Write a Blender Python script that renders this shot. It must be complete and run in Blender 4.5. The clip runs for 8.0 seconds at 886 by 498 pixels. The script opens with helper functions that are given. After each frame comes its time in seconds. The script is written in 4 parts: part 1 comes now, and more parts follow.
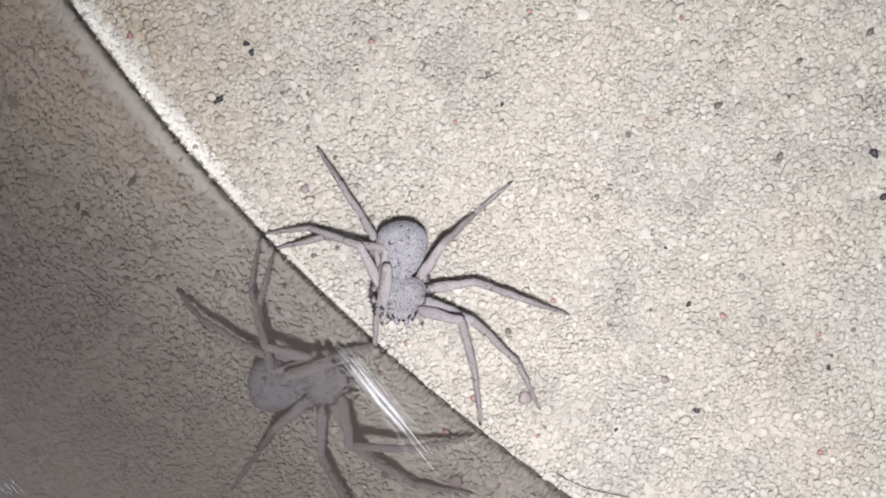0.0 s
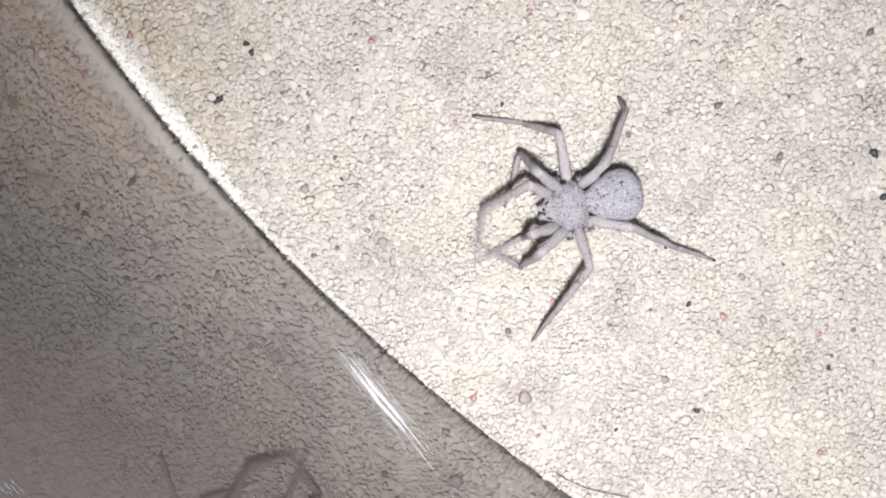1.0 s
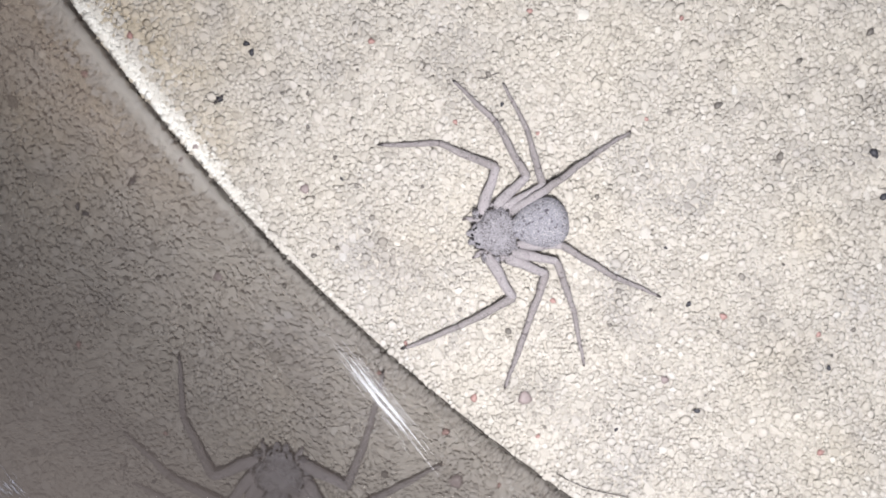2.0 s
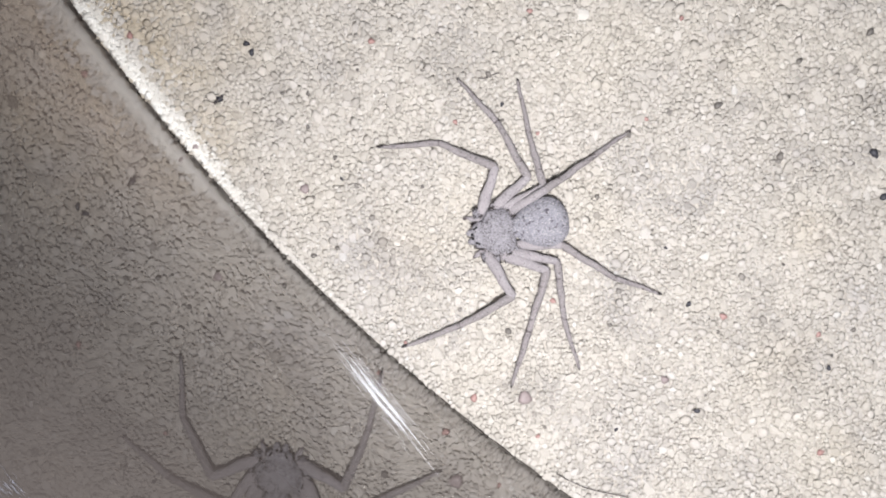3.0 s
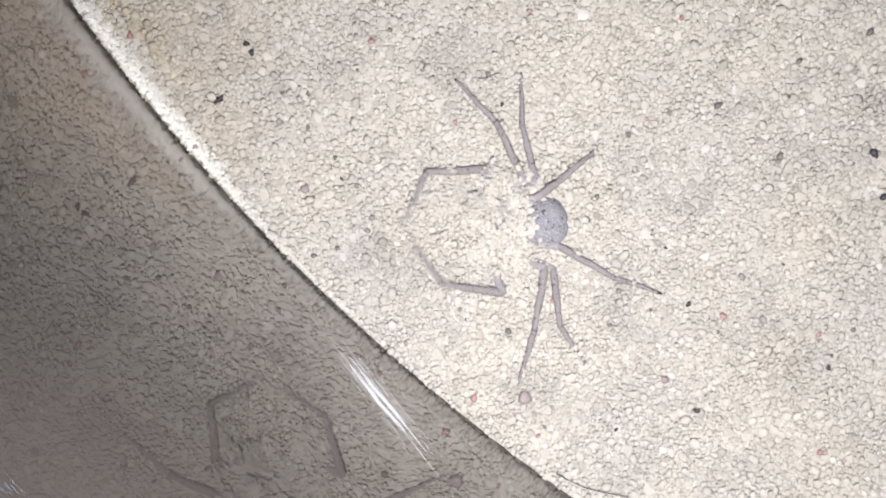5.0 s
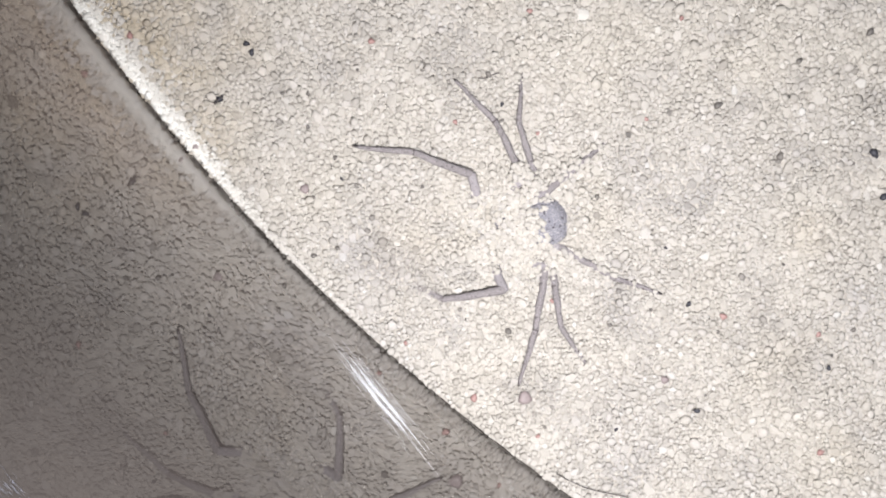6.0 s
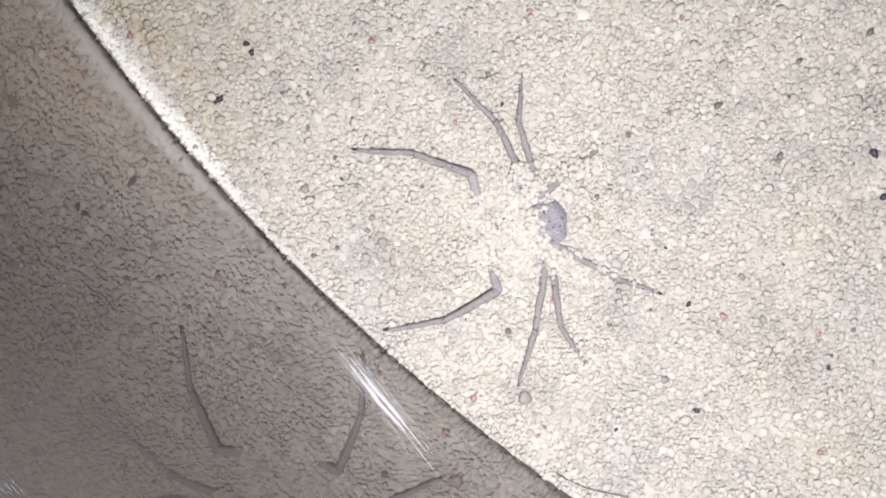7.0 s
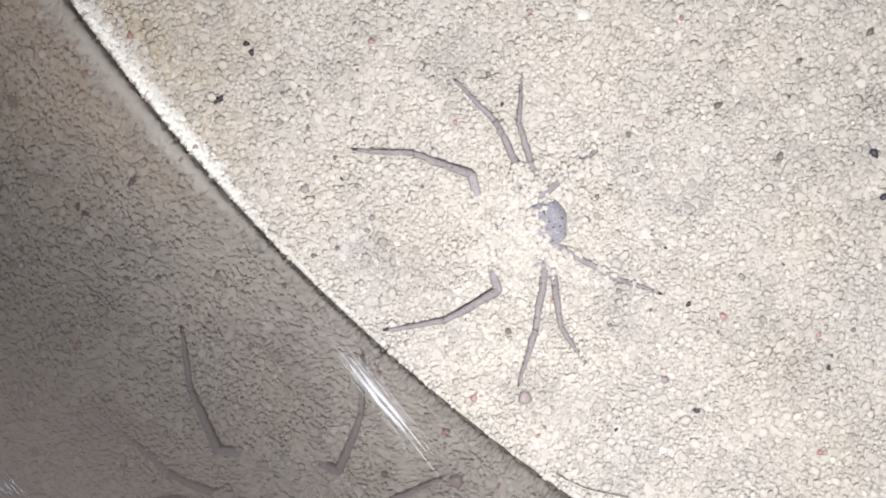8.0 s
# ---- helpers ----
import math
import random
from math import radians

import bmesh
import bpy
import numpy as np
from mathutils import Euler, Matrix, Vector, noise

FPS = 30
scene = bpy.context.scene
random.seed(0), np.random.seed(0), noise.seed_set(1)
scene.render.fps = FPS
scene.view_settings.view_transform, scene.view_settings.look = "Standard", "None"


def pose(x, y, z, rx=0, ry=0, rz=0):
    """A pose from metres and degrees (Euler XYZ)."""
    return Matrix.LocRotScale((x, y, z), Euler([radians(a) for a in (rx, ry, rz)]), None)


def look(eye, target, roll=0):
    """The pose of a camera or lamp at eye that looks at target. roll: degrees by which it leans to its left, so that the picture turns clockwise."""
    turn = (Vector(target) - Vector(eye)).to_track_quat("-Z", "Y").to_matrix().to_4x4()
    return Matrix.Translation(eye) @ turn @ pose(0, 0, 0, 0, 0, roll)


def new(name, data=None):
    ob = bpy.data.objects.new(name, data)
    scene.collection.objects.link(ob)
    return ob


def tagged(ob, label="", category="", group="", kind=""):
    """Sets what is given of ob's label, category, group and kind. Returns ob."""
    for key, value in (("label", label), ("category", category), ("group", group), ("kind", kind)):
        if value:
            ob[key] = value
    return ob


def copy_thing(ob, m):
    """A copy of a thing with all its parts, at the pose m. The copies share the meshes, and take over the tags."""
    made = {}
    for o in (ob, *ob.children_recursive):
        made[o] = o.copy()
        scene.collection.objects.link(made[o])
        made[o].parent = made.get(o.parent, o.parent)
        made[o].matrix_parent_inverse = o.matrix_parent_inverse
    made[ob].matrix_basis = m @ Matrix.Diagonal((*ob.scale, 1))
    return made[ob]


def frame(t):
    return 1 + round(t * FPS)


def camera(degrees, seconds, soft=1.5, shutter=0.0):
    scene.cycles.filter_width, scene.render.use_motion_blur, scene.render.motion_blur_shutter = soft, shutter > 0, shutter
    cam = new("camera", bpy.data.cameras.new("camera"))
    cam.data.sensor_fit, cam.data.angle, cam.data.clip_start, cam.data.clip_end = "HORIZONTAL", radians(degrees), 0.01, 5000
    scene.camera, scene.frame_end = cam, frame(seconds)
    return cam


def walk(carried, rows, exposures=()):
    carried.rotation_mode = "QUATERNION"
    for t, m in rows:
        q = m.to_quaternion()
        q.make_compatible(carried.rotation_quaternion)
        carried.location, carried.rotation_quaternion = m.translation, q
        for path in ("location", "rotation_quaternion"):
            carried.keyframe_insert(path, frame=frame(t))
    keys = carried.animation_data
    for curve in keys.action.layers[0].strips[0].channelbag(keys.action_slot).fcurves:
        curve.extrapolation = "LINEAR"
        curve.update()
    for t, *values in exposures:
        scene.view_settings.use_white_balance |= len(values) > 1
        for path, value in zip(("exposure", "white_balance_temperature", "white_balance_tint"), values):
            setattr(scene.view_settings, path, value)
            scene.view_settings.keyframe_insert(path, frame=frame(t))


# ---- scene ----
MM = 0.001
EYE = 0.1327

# ---- camera: held still, straight above the sand ----
cam = camera(56, 8.0, soft=1.9, shutter=0.25)
walk(cam, [(0.0, pose(0, 0, EYE)), (8.0, pose(0, 0, EYE))],
     exposures=[(0.0, -0.12), (0.4, -0.12), (0.6, 0.02), (1.0, 0.14), (1.5, 0.08), (2.2, 0.0), (3.5, 0.0), (8.0, 0.02)])

# ---- light: a dark room and one small torch held beside the camera ----
world = bpy.data.worlds.new("room")
scene.world = world
world.use_nodes = True
world.node_tree.nodes["Background"].inputs["Color"].default_value = (0.75, 0.8, 0.9, 1)
world.node_tree.nodes["Background"].inputs["Strength"].default_value = 0.205

torch = bpy.data.lights.new("torch_light", "SPOT")
torch.spot_size, torch.spot_blend = radians(138), 1.0
torch.energy = 1.5
torch.color = (0.995, 0.985, 0.995)
torch.shadow_soft_size = 0.006
new("torch_light", torch).matrix_world = look((0.004, -0.021, 0.142), (0.055, 0.0, 0.0))

# the round tub: its middle and its inner radius at the sand
MID = Vector((0.21974, 0.24161, 0.0))
RAD = 0.34438
WALL = RAD + 0.00055
LEAN = 0.042  # the wall widens upwards


# ---- helpers of this scene ----
def part(name, bm, material, parent=None, label="", smooth=True):
    me = bpy.data.meshes.new(name)
    bm.to_mesh(me)
    bm.free()
    if smooth:
        me.polygons.foreach_set("use_smooth", [True] * len(me.polygons))
    me.materials.append(material)
    ob = new(name, me)
    ob.parent = parent
    return tagged(ob, label)


def array_mesh(name, verts, faces, material, smooth=True):
    """A mesh from numpy arrays of corners and of triangles."""
    me = bpy.data.meshes.new(name)
    nf = len(faces)
    me.vertices.add(len(verts))
    me.vertices.foreach_set("co", np.ascontiguousarray(verts, dtype=np.float32).ravel())
    me.loops.add(nf * 3)
    me.loops.foreach_set("vertex_index", np.ascontiguousarray(faces, dtype=np.int32).ravel())
    me.polygons.add(nf)
    me.polygons.foreach_set("loop_start", np.arange(0, nf * 3, 3, dtype=np.int32))
    soft = np.full(nf, smooth) & (((np.arange(nf) // 20) * 7) % 10 < 4)
    me.polygons.foreach_set("use_smooth", soft)
    me.update(calc_edges=True)
    me.materials.append(material)
    return me


# ---- materials ----
def material(name, build):
    mat = bpy.data.materials.new(name)
    mat.use_nodes = True
    nt = mat.node_tree
    bsdf = nt.nodes["Principled BSDF"]
    build(nt, bsdf)
    return mat


def node(nt, kind, **values):
    n = nt.nodes.new(kind)
    for key, value in values.items():
        n.inputs[key].default_value = value
    return n


def ramp(nt, fac, stops):
    n = nt.nodes.new("ShaderNodeValToRGB")
    el = n.color_ramp.elements
    while len(el) < len(stops):
        el.new(0.5)
    for e, (p, c) in zip(el, stops):
        e.position, e.color = p, (*c, 1)
    nt.links.new(fac, n.inputs["Fac"])
    return n.outputs["Color"]


def bump(nt, bsdf, height, strength, distance):
    b = node(nt, "ShaderNodeBump", Strength=strength, Distance=distance)
    nt.links.new(height, b.inputs["Height"])
    nt.links.new(b.outputs["Normal"], bsdf.inputs["Normal"])


def obj_noise(nt, scale, detail=3.0):
    tc = nt.nodes.new("ShaderNodeTexCoord")
    n = node(nt, "ShaderNodeTexNoise", Scale=scale, Detail=detail)
    own = nt.nodes.new("ShaderNodeObjectInfo")
    shift = nt.nodes.new("ShaderNodeVectorMath")
    nt.links.new(tc.outputs["Object"], shift.inputs[0])
    nt.links.new(own.outputs["Random"], shift.inputs[1])
    nt.links.new(shift.outputs["Vector"], n.inputs["Vector"])
    return n.outputs["Fac"]


def mixed(nt, fac, a, b, blend="MIX"):
    m = nt.nodes.new("ShaderNodeMix")
    m.data_type, m.blend_type = "RGBA", blend
    for sock, val in ((m.inputs[0], fac), (m.inputs[6], a), (m.inputs[7], b)):
        if isinstance(val, (int, float)):
            sock.default_value = val
        elif isinstance(val, tuple):
            sock.default_value = (*val, 1)
        else:
            nt.links.new(val, sock)
    return m.outputs[2]


GRAIN_TONES = [(0.0, (0.12, 0.11, 0.105)), (0.003, (0.30, 0.28, 0.26)), (0.007, (0.45, 0.42, 0.385)), (0.2, (0.535, 0.503, 0.462)), (0.6, (0.565, 0.533, 0.492)),
               (0.88, (0.595, 0.56, 0.525)), (0.98, (0.63, 0.60, 0.565)), (1.0, (0.69, 0.67, 0.64))]


def sand_build(nt, bsdf):
    geo = nt.nodes.new("ShaderNodeNewGeometry")
    tone = ramp(nt, geo.outputs["Random Per Island"], GRAIN_TONES)
    patch = obj_noise(nt, 45.0, 2.0)
    warm = ramp(nt, patch, [(0.3, (0.95, 0.95, 0.965)), (0.7, (1.0, 0.99, 0.965))])
    grime = ramp(nt, obj_noise(nt, 110.0, 4.0), [(0.28, (0.80, 0.80, 0.82)), (0.5, (1.0, 1.0, 1.0))])
    base_tone = mixed(nt, 1.0, mixed(nt, 1.0, tone, warm, "MULTIPLY"), grime, "MULTIPLY")
    # yellow-brown damp stains: a few faint blots, and a ragged one along the wall
    blots = ramp(nt, obj_noise(nt, 75.0, 3.0), [(0.58, (0, 0, 0)), (0.74, (0.22, 0.22, 0.22))])
    tc = nt.nodes.new("ShaderNodeTexCoord")
    far = nt.nodes.new("ShaderNodeVectorMath")
    far.operation = "DISTANCE"
    nt.links.new(tc.outputs["Object"], far.inputs[0])
    far.inputs[1].default_value = (-0.055, 0.032, 0.0)
    near = nt.nodes.new("ShaderNodeMapRange")
    for key, value in (("From Min", 0.010), ("From Max", 0.032), ("To Min", 1.0), ("To Max", 0.0)):
        near.inputs[key].default_value = value
    nt.links.new(far.outputs["Value"], near.inputs["Value"])
    ragged = mixed(nt, 1.0, near.outputs["Result"], ramp(nt, obj_noise(nt, 130.0, 4.0), [(0.35, (0.3, 0.3, 0.3)), (0.6, (1, 1, 1))]), "MULTIPLY")
    stain = mixed(nt, 1.0, blots, ragged, "ADD")
    nt.links.new(mixed(nt, stain, base_tone, mixed(nt, 1.0, base_tone, (0.95, 0.885, 0.76), "MULTIPLY")), bsdf.inputs["Base Color"])
    bsdf.inputs["Roughness"].default_value = 0.8
    bsdf.inputs["Diffuse Roughness"].default_value = 0.3
    bsdf.inputs["Specular IOR Level"].default_value = 0.3
    bump(nt, bsdf, obj_noise(nt, 2600.0, 3.0), 0.6, 0.00025)


def glare_build(nt, bsdf):
    """Sand grains, whiter towards the wall: its reflected torch light, put into colour."""
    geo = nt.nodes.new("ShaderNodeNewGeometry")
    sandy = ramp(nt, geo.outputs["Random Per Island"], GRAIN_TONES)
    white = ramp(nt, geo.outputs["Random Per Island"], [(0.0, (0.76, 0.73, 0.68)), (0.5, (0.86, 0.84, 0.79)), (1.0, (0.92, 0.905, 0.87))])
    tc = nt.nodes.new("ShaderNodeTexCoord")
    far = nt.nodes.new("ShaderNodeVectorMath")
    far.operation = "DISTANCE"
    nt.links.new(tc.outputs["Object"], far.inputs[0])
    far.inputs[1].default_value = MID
    pale_amount = nt.nodes.new("ShaderNodeMapRange")
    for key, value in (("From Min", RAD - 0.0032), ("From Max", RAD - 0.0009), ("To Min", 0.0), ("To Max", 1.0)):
        pale_amount.inputs[key].default_value = value
    nt.links.new(far.outputs["Value"], pale_amount.inputs["Value"])
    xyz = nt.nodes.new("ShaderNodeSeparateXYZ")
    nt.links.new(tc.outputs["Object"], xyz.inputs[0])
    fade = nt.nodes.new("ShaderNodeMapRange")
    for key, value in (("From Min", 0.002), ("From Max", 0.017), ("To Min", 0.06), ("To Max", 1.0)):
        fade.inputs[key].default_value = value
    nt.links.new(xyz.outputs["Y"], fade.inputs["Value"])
    thick = mixed(nt, 1.0, pale_amount.outputs["Result"], fade.outputs["Result"], "MULTIPLY")
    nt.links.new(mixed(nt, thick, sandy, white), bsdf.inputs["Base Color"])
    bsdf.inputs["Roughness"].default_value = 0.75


def bed_build(nt, bsdf):
    tc = nt.nodes.new("ShaderNodeTexCoord")
    v = node(nt, "ShaderNodeTexVoronoi", Scale=950.0)
    nt.links.new(tc.outputs["Object"], v.inputs["Vector"])
    tone = ramp(nt, v.outputs["Color"], [(0.0, (0.36, 0.33, 0.295)), (0.5, (0.53, 0.49, 0.445)), (1.0, (0.62, 0.585, 0.54))])
    nt.links.new(tone, bsdf.inputs["Base Color"])
    bsdf.inputs["Roughness"].default_value = 0.8
    bump(nt, bsdf, v.outputs["Distance"], 0.8, -0.0006)


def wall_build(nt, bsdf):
    """Dark glossy plastic, duller and darker at its foot, haze put into its colour."""
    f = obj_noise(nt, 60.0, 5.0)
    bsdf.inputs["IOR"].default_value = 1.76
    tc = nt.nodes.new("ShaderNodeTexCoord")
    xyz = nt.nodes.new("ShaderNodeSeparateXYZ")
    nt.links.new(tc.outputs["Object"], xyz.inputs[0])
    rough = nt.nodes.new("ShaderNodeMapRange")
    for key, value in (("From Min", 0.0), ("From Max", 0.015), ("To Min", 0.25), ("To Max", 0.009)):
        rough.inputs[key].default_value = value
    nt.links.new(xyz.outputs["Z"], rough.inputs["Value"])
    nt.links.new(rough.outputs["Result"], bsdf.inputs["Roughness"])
    # low gloss makes a dark band along the foot, strongest at low y
    high_y_gloss = ramp(nt, xyz.outputs["Z"], [(0.0, (0.2, 0.2, 0.2)), (0.006, (0.36, 0.36, 0.36)), (0.018, (0.62, 0.62, 0.62)), (0.04, (0.82, 0.82, 0.82))])
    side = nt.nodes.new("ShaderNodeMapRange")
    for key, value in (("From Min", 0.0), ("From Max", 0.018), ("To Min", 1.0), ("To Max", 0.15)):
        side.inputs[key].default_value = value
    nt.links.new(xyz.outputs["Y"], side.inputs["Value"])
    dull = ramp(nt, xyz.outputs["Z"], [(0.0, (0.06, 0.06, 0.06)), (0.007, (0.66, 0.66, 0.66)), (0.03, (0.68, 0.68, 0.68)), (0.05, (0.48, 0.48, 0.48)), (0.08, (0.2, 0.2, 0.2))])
    # the wall's glow and haze, put into its colour: palest at high y
    haze_tone = ramp(nt, f, [(0.3, (0.195, 0.166, 0.154)), (0.7, (0.24, 0.206, 0.192))])
    glow_tone = ramp(nt, f, [(0.3, (0.40, 0.325, 0.285)), (0.7, (0.55, 0.455, 0.405))])
    base_tone = ramp(nt, f, [(0.3, (0.055, 0.046, 0.044)), (0.7, (0.072, 0.062, 0.059))])
    # darker at the foot; darkened high up against the near torch
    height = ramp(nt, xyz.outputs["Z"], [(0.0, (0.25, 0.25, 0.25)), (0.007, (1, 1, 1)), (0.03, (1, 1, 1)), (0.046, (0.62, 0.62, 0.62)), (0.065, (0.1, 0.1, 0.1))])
    nt.links.new(mixed(nt, height, base_tone, mixed(nt, side.outputs["Result"], glow_tone, haze_tone)), bsdf.inputs["Base Color"])
    nt.links.new(mixed(nt, side.outputs["Result"], high_y_gloss, dull), bsdf.inputs["Specular IOR Level"])


def plain(color, rough, metal=0.0):
    def build(nt, bsdf):
        bsdf.inputs["Base Color"].default_value = (*color, 1)
        bsdf.inputs["Roughness"].default_value = rough
        bsdf.inputs["Metallic"].default_value = metal
    return build


def table_build(nt, bsdf):
    f = obj_noise(nt, 12.0, 6.0)
    nt.links.new(ramp(nt, f, [(0.3, (0.012, 0.010, 0.009)), (0.7, (0.03, 0.025, 0.021))]), bsdf.inputs["Base Color"])
    bsdf.inputs["Roughness"].default_value = 0.6


def cuticle(base, speck, scale, dots_at, crumbs_at, chalk):
    """Dusty skin: a pale ground, small dark pores and a fine cling of pale dusty sand."""
    def build(nt, bsdf):
        big = obj_noise(nt, 260.0, 4.0)
        fine = obj_noise(nt, scale, 2.0)
        pale_amount = obj_noise(nt, scale * 2.3 + 700.0, 2.0)
        ground = ramp(nt, big, [(0.3, tuple(c * 0.88 for c in base)), (0.7, tuple(min(1, c * 1.1) for c in base))])
        dots = ramp(nt, fine, [(dots_at - 0.04, (1, 1, 1)), (dots_at + 0.02, (0, 0, 0))])
        crumbs = ramp(nt, pale_amount, [(crumbs_at - 0.1, (0, 0, 0)), (crumbs_at, (0.35, 0.35, 0.35)), (crumbs_at + 0.08, (0.85, 0.85, 0.85))])
        c1 = mixed(nt, crumbs, ground, (0.50, 0.48, 0.50))
        nt.links.new(mixed(nt, dots, c1, speck), bsdf.inputs["Base Color"])
        bsdf.inputs["Roughness"].default_value = 0.85
        bsdf.inputs["Diffuse Roughness"].default_value = chalk
        bsdf.inputs["Specular IOR Level"].default_value = 0.2
        bump(nt, bsdf, mixed(nt, 0.5, fine, pale_amount), 0.9, 0.0004)
    return build


def pebble_build(tones):
    def build(nt, bsdf):
        nt.links.new(ramp(nt, obj_noise(nt, 1500.0), [(0.3, tones[0]), (0.7, tones[1])]), bsdf.inputs["Base Color"])
        bsdf.inputs["Roughness"].default_value = 0.55
    return build


M_SAND = material("sand_grains", sand_build)
M_GLARE = material("glare_sand", glare_build)
M_BED = material("sand_bed", bed_build)
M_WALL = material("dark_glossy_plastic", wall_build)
M_TABLE = material("dark_table", table_build)
M_TUB = material("tub_bottom", plain((0.06, 0.055, 0.05), 0.4))
# white base colour stands in for the torch's glint on scratches
M_SCRATCH = material("glint_scratch", plain((0.88, 0.89, 0.94), 0.3))
# blue-grey colour stands in for a soft glow low on the wall
M_GLOW = material("corner_glow", plain((0.11, 0.115, 0.14), 0.5))
M_BACK = material("carapace_skin", cuticle((0.275, 0.262, 0.292), (0.11, 0.10, 0.115), 2900.0, 0.375, 0.57, 0.4))
M_BELLY = material("abdomen_skin", cuticle((0.265, 0.26, 0.298), (0.10, 0.09, 0.11), 1500.0, 0.385, 0.57, 0.4))
M_LEG = material("leg_skin", cuticle((0.345, 0.316, 0.332), (0.21, 0.19, 0.205), 2200.0, 0.36, 0.62, 0.3))
M_SHIN = material("shin_skin", cuticle((0.285, 0.258, 0.264), (0.16, 0.145, 0.15), 2200.0, 0.37, 0.64, 0.2))
M_DARK = material("dark_bristle", plain((0.035, 0.028, 0.03), 0.5))
M_JOINT = material("joint_skin", plain((0.11, 0.092, 0.095), 0.6))
M_EYE = material("eye_black", plain((0.01, 0.01, 0.012), 0.12))
M_BLACK = material("black_stone", pebble_build([(0.02, 0.02, 0.028), (0.07, 0.07, 0.085)]))
M_RED = material("red_stone", pebble_build([(0.36, 0.205, 0.19), (0.46, 0.30, 0.28)]))
M_MAUVE = material("mauve_stone", pebble_build([(0.27, 0.22, 0.22), (0.36, 0.30, 0.30)]))
M_GREY = material("grey_stone", pebble_build([(0.13, 0.12, 0.115), (0.24, 0.22, 0.20)]))


# ---- the tub, the table and the sand bed ----
def ring_wall(inner, outer, low, high, steps=1440):
    bm = bmesh.new()
    rings = []
    for r, z in ((inner, low), (inner, high - 0.0004), (inner + 0.0004, high), (outer - 0.0004, high), (outer, high - 0.0004), (outer, low)):
        k = r + LEAN * z
        rings.append([bm.verts.new((MID.x + k * math.cos(2 * math.pi * i / steps), MID.y + k * math.sin(2 * math.pi * i / steps), z)) for i in range(steps)])
    for a, b in zip(rings, rings[1:] + rings[:1]):
        for i in range(steps):
            j = (i + 1) % steps
            bm.faces.new((a[i], a[j], b[j], b[i]))
    bmesh.ops.recalc_face_normals(bm, faces=bm.faces)
    for e in bm.edges:
        if abs(e.verts[0].co.z - e.verts[1].co.z) < 1e-6:
            e.smooth = False
    return bm


def disc(radius, low, high, steps=360):
    bm = bmesh.new()
    top = [bm.verts.new((MID.x + radius * math.cos(2 * math.pi * i / steps), MID.y + radius * math.sin(2 * math.pi * i / steps), high)) for i in range(steps)]
    bot = [bm.verts.new((v.co.x, v.co.y, low)) for v in top]
    bm.faces.new(top)
    bm.faces.new(bot[::-1])
    for i in range(steps):
        j = (i + 1) % steps
        bm.faces.new((top[j], top[i], bot[i], bot[j]))
    bmesh.ops.recalc_face_normals(bm, faces=bm.faces)
    return bm


def slab(x0, x1, y0, y1, z0, z1, edge=0.003):
    bm = bmesh.new()
    bmesh.ops.create_cube(bm, size=1)
    for v in bm.verts:
        v.co = Vector(((x0 + x1) / 2 + v.co.x * (x1 - x0), (y0 + y1) / 2 + v.co.y * (y1 - y0), (z0 + z1) / 2 + v.co.z * (z1 - z0)))
    bmesh.ops.bevel(bm, geom=bm.edges[:], offset=edge, segments=2, affect="EDGES")
    return bm


table = part("table", slab(-0.45, 0.95, -0.45, 0.95, -0.075, -0.035), M_TABLE, smooth=False)
tagged(table, "dark table top under the round tub", "table", kind="structure")

tub = tagged(new("tub"), "large round dark plastic tub with glossy scratched wall", "tub")
tub.location = (0, 0, 0)
wall = part("tub_wall", ring_wall(WALL, WALL + 0.0012, -0.0305, 0.21), M_WALL, tub, "dark glossy curved plastic wall with haze put into its colour")
part("tub_bottom", disc(WALL + 0.003, -0.0348, -0.031), M_TUB, tub, "dark plastic bottom", smooth=False)

bm = disc(WALL - 0.0001, -0.0305, -0.0014)
bmesh.ops.inset_region(bm, faces=[f for f in bm.faces if len(f.verts) > 4 and f.normal.z > 0.5], thickness=0.0014)
top_face = max((f for f in bm.faces if len(f.verts) > 4), key=lambda f: f.calc_center_median().z)
bmesh.ops.translate(bm, vec=(0, 0, 0.00062), verts=top_face.verts)
for v in bm.verts:
    if v.co.z < -0.03:
        v.co.x, v.co.y = MID.x + (v.co.x - MID.x) * 0.996, MID.y + (v.co.y - MID.y) * 0.996
bed = part("sand_bed", bm, M_BED, smooth=False)
tagged(bed, "thick level bed of coarse cream sand", "sand", kind="structure")

# ---- sand grains ----
PHI = (1 + 5 ** 0.5) / 2
ICO = np.array([(-1, PHI, 0), (1, PHI, 0), (-1, -PHI, 0), (1, -PHI, 0), (0, -1, PHI), (0, 1, PHI), (0, -1, -PHI), (0, 1, -PHI),
                (PHI, 0, -1), (PHI, 0, 1), (-PHI, 0, -1), (-PHI, 0, 1)]) / math.hypot(1, PHI)
ICO_FACES = np.array([(0, 11, 5), (0, 5, 1), (0, 1, 7), (0, 7, 10), (0, 10, 11), (1, 5, 9), (5, 11, 4), (11, 10, 2), (10, 7, 6), (7, 1, 8)]
                     + [(3, 9, 4), (3, 4, 2), (3, 2, 6), (3, 6, 8), (3, 8, 9), (4, 9, 5), (2, 4, 11), (6, 2, 10), (8, 6, 7), (9, 8, 1)])


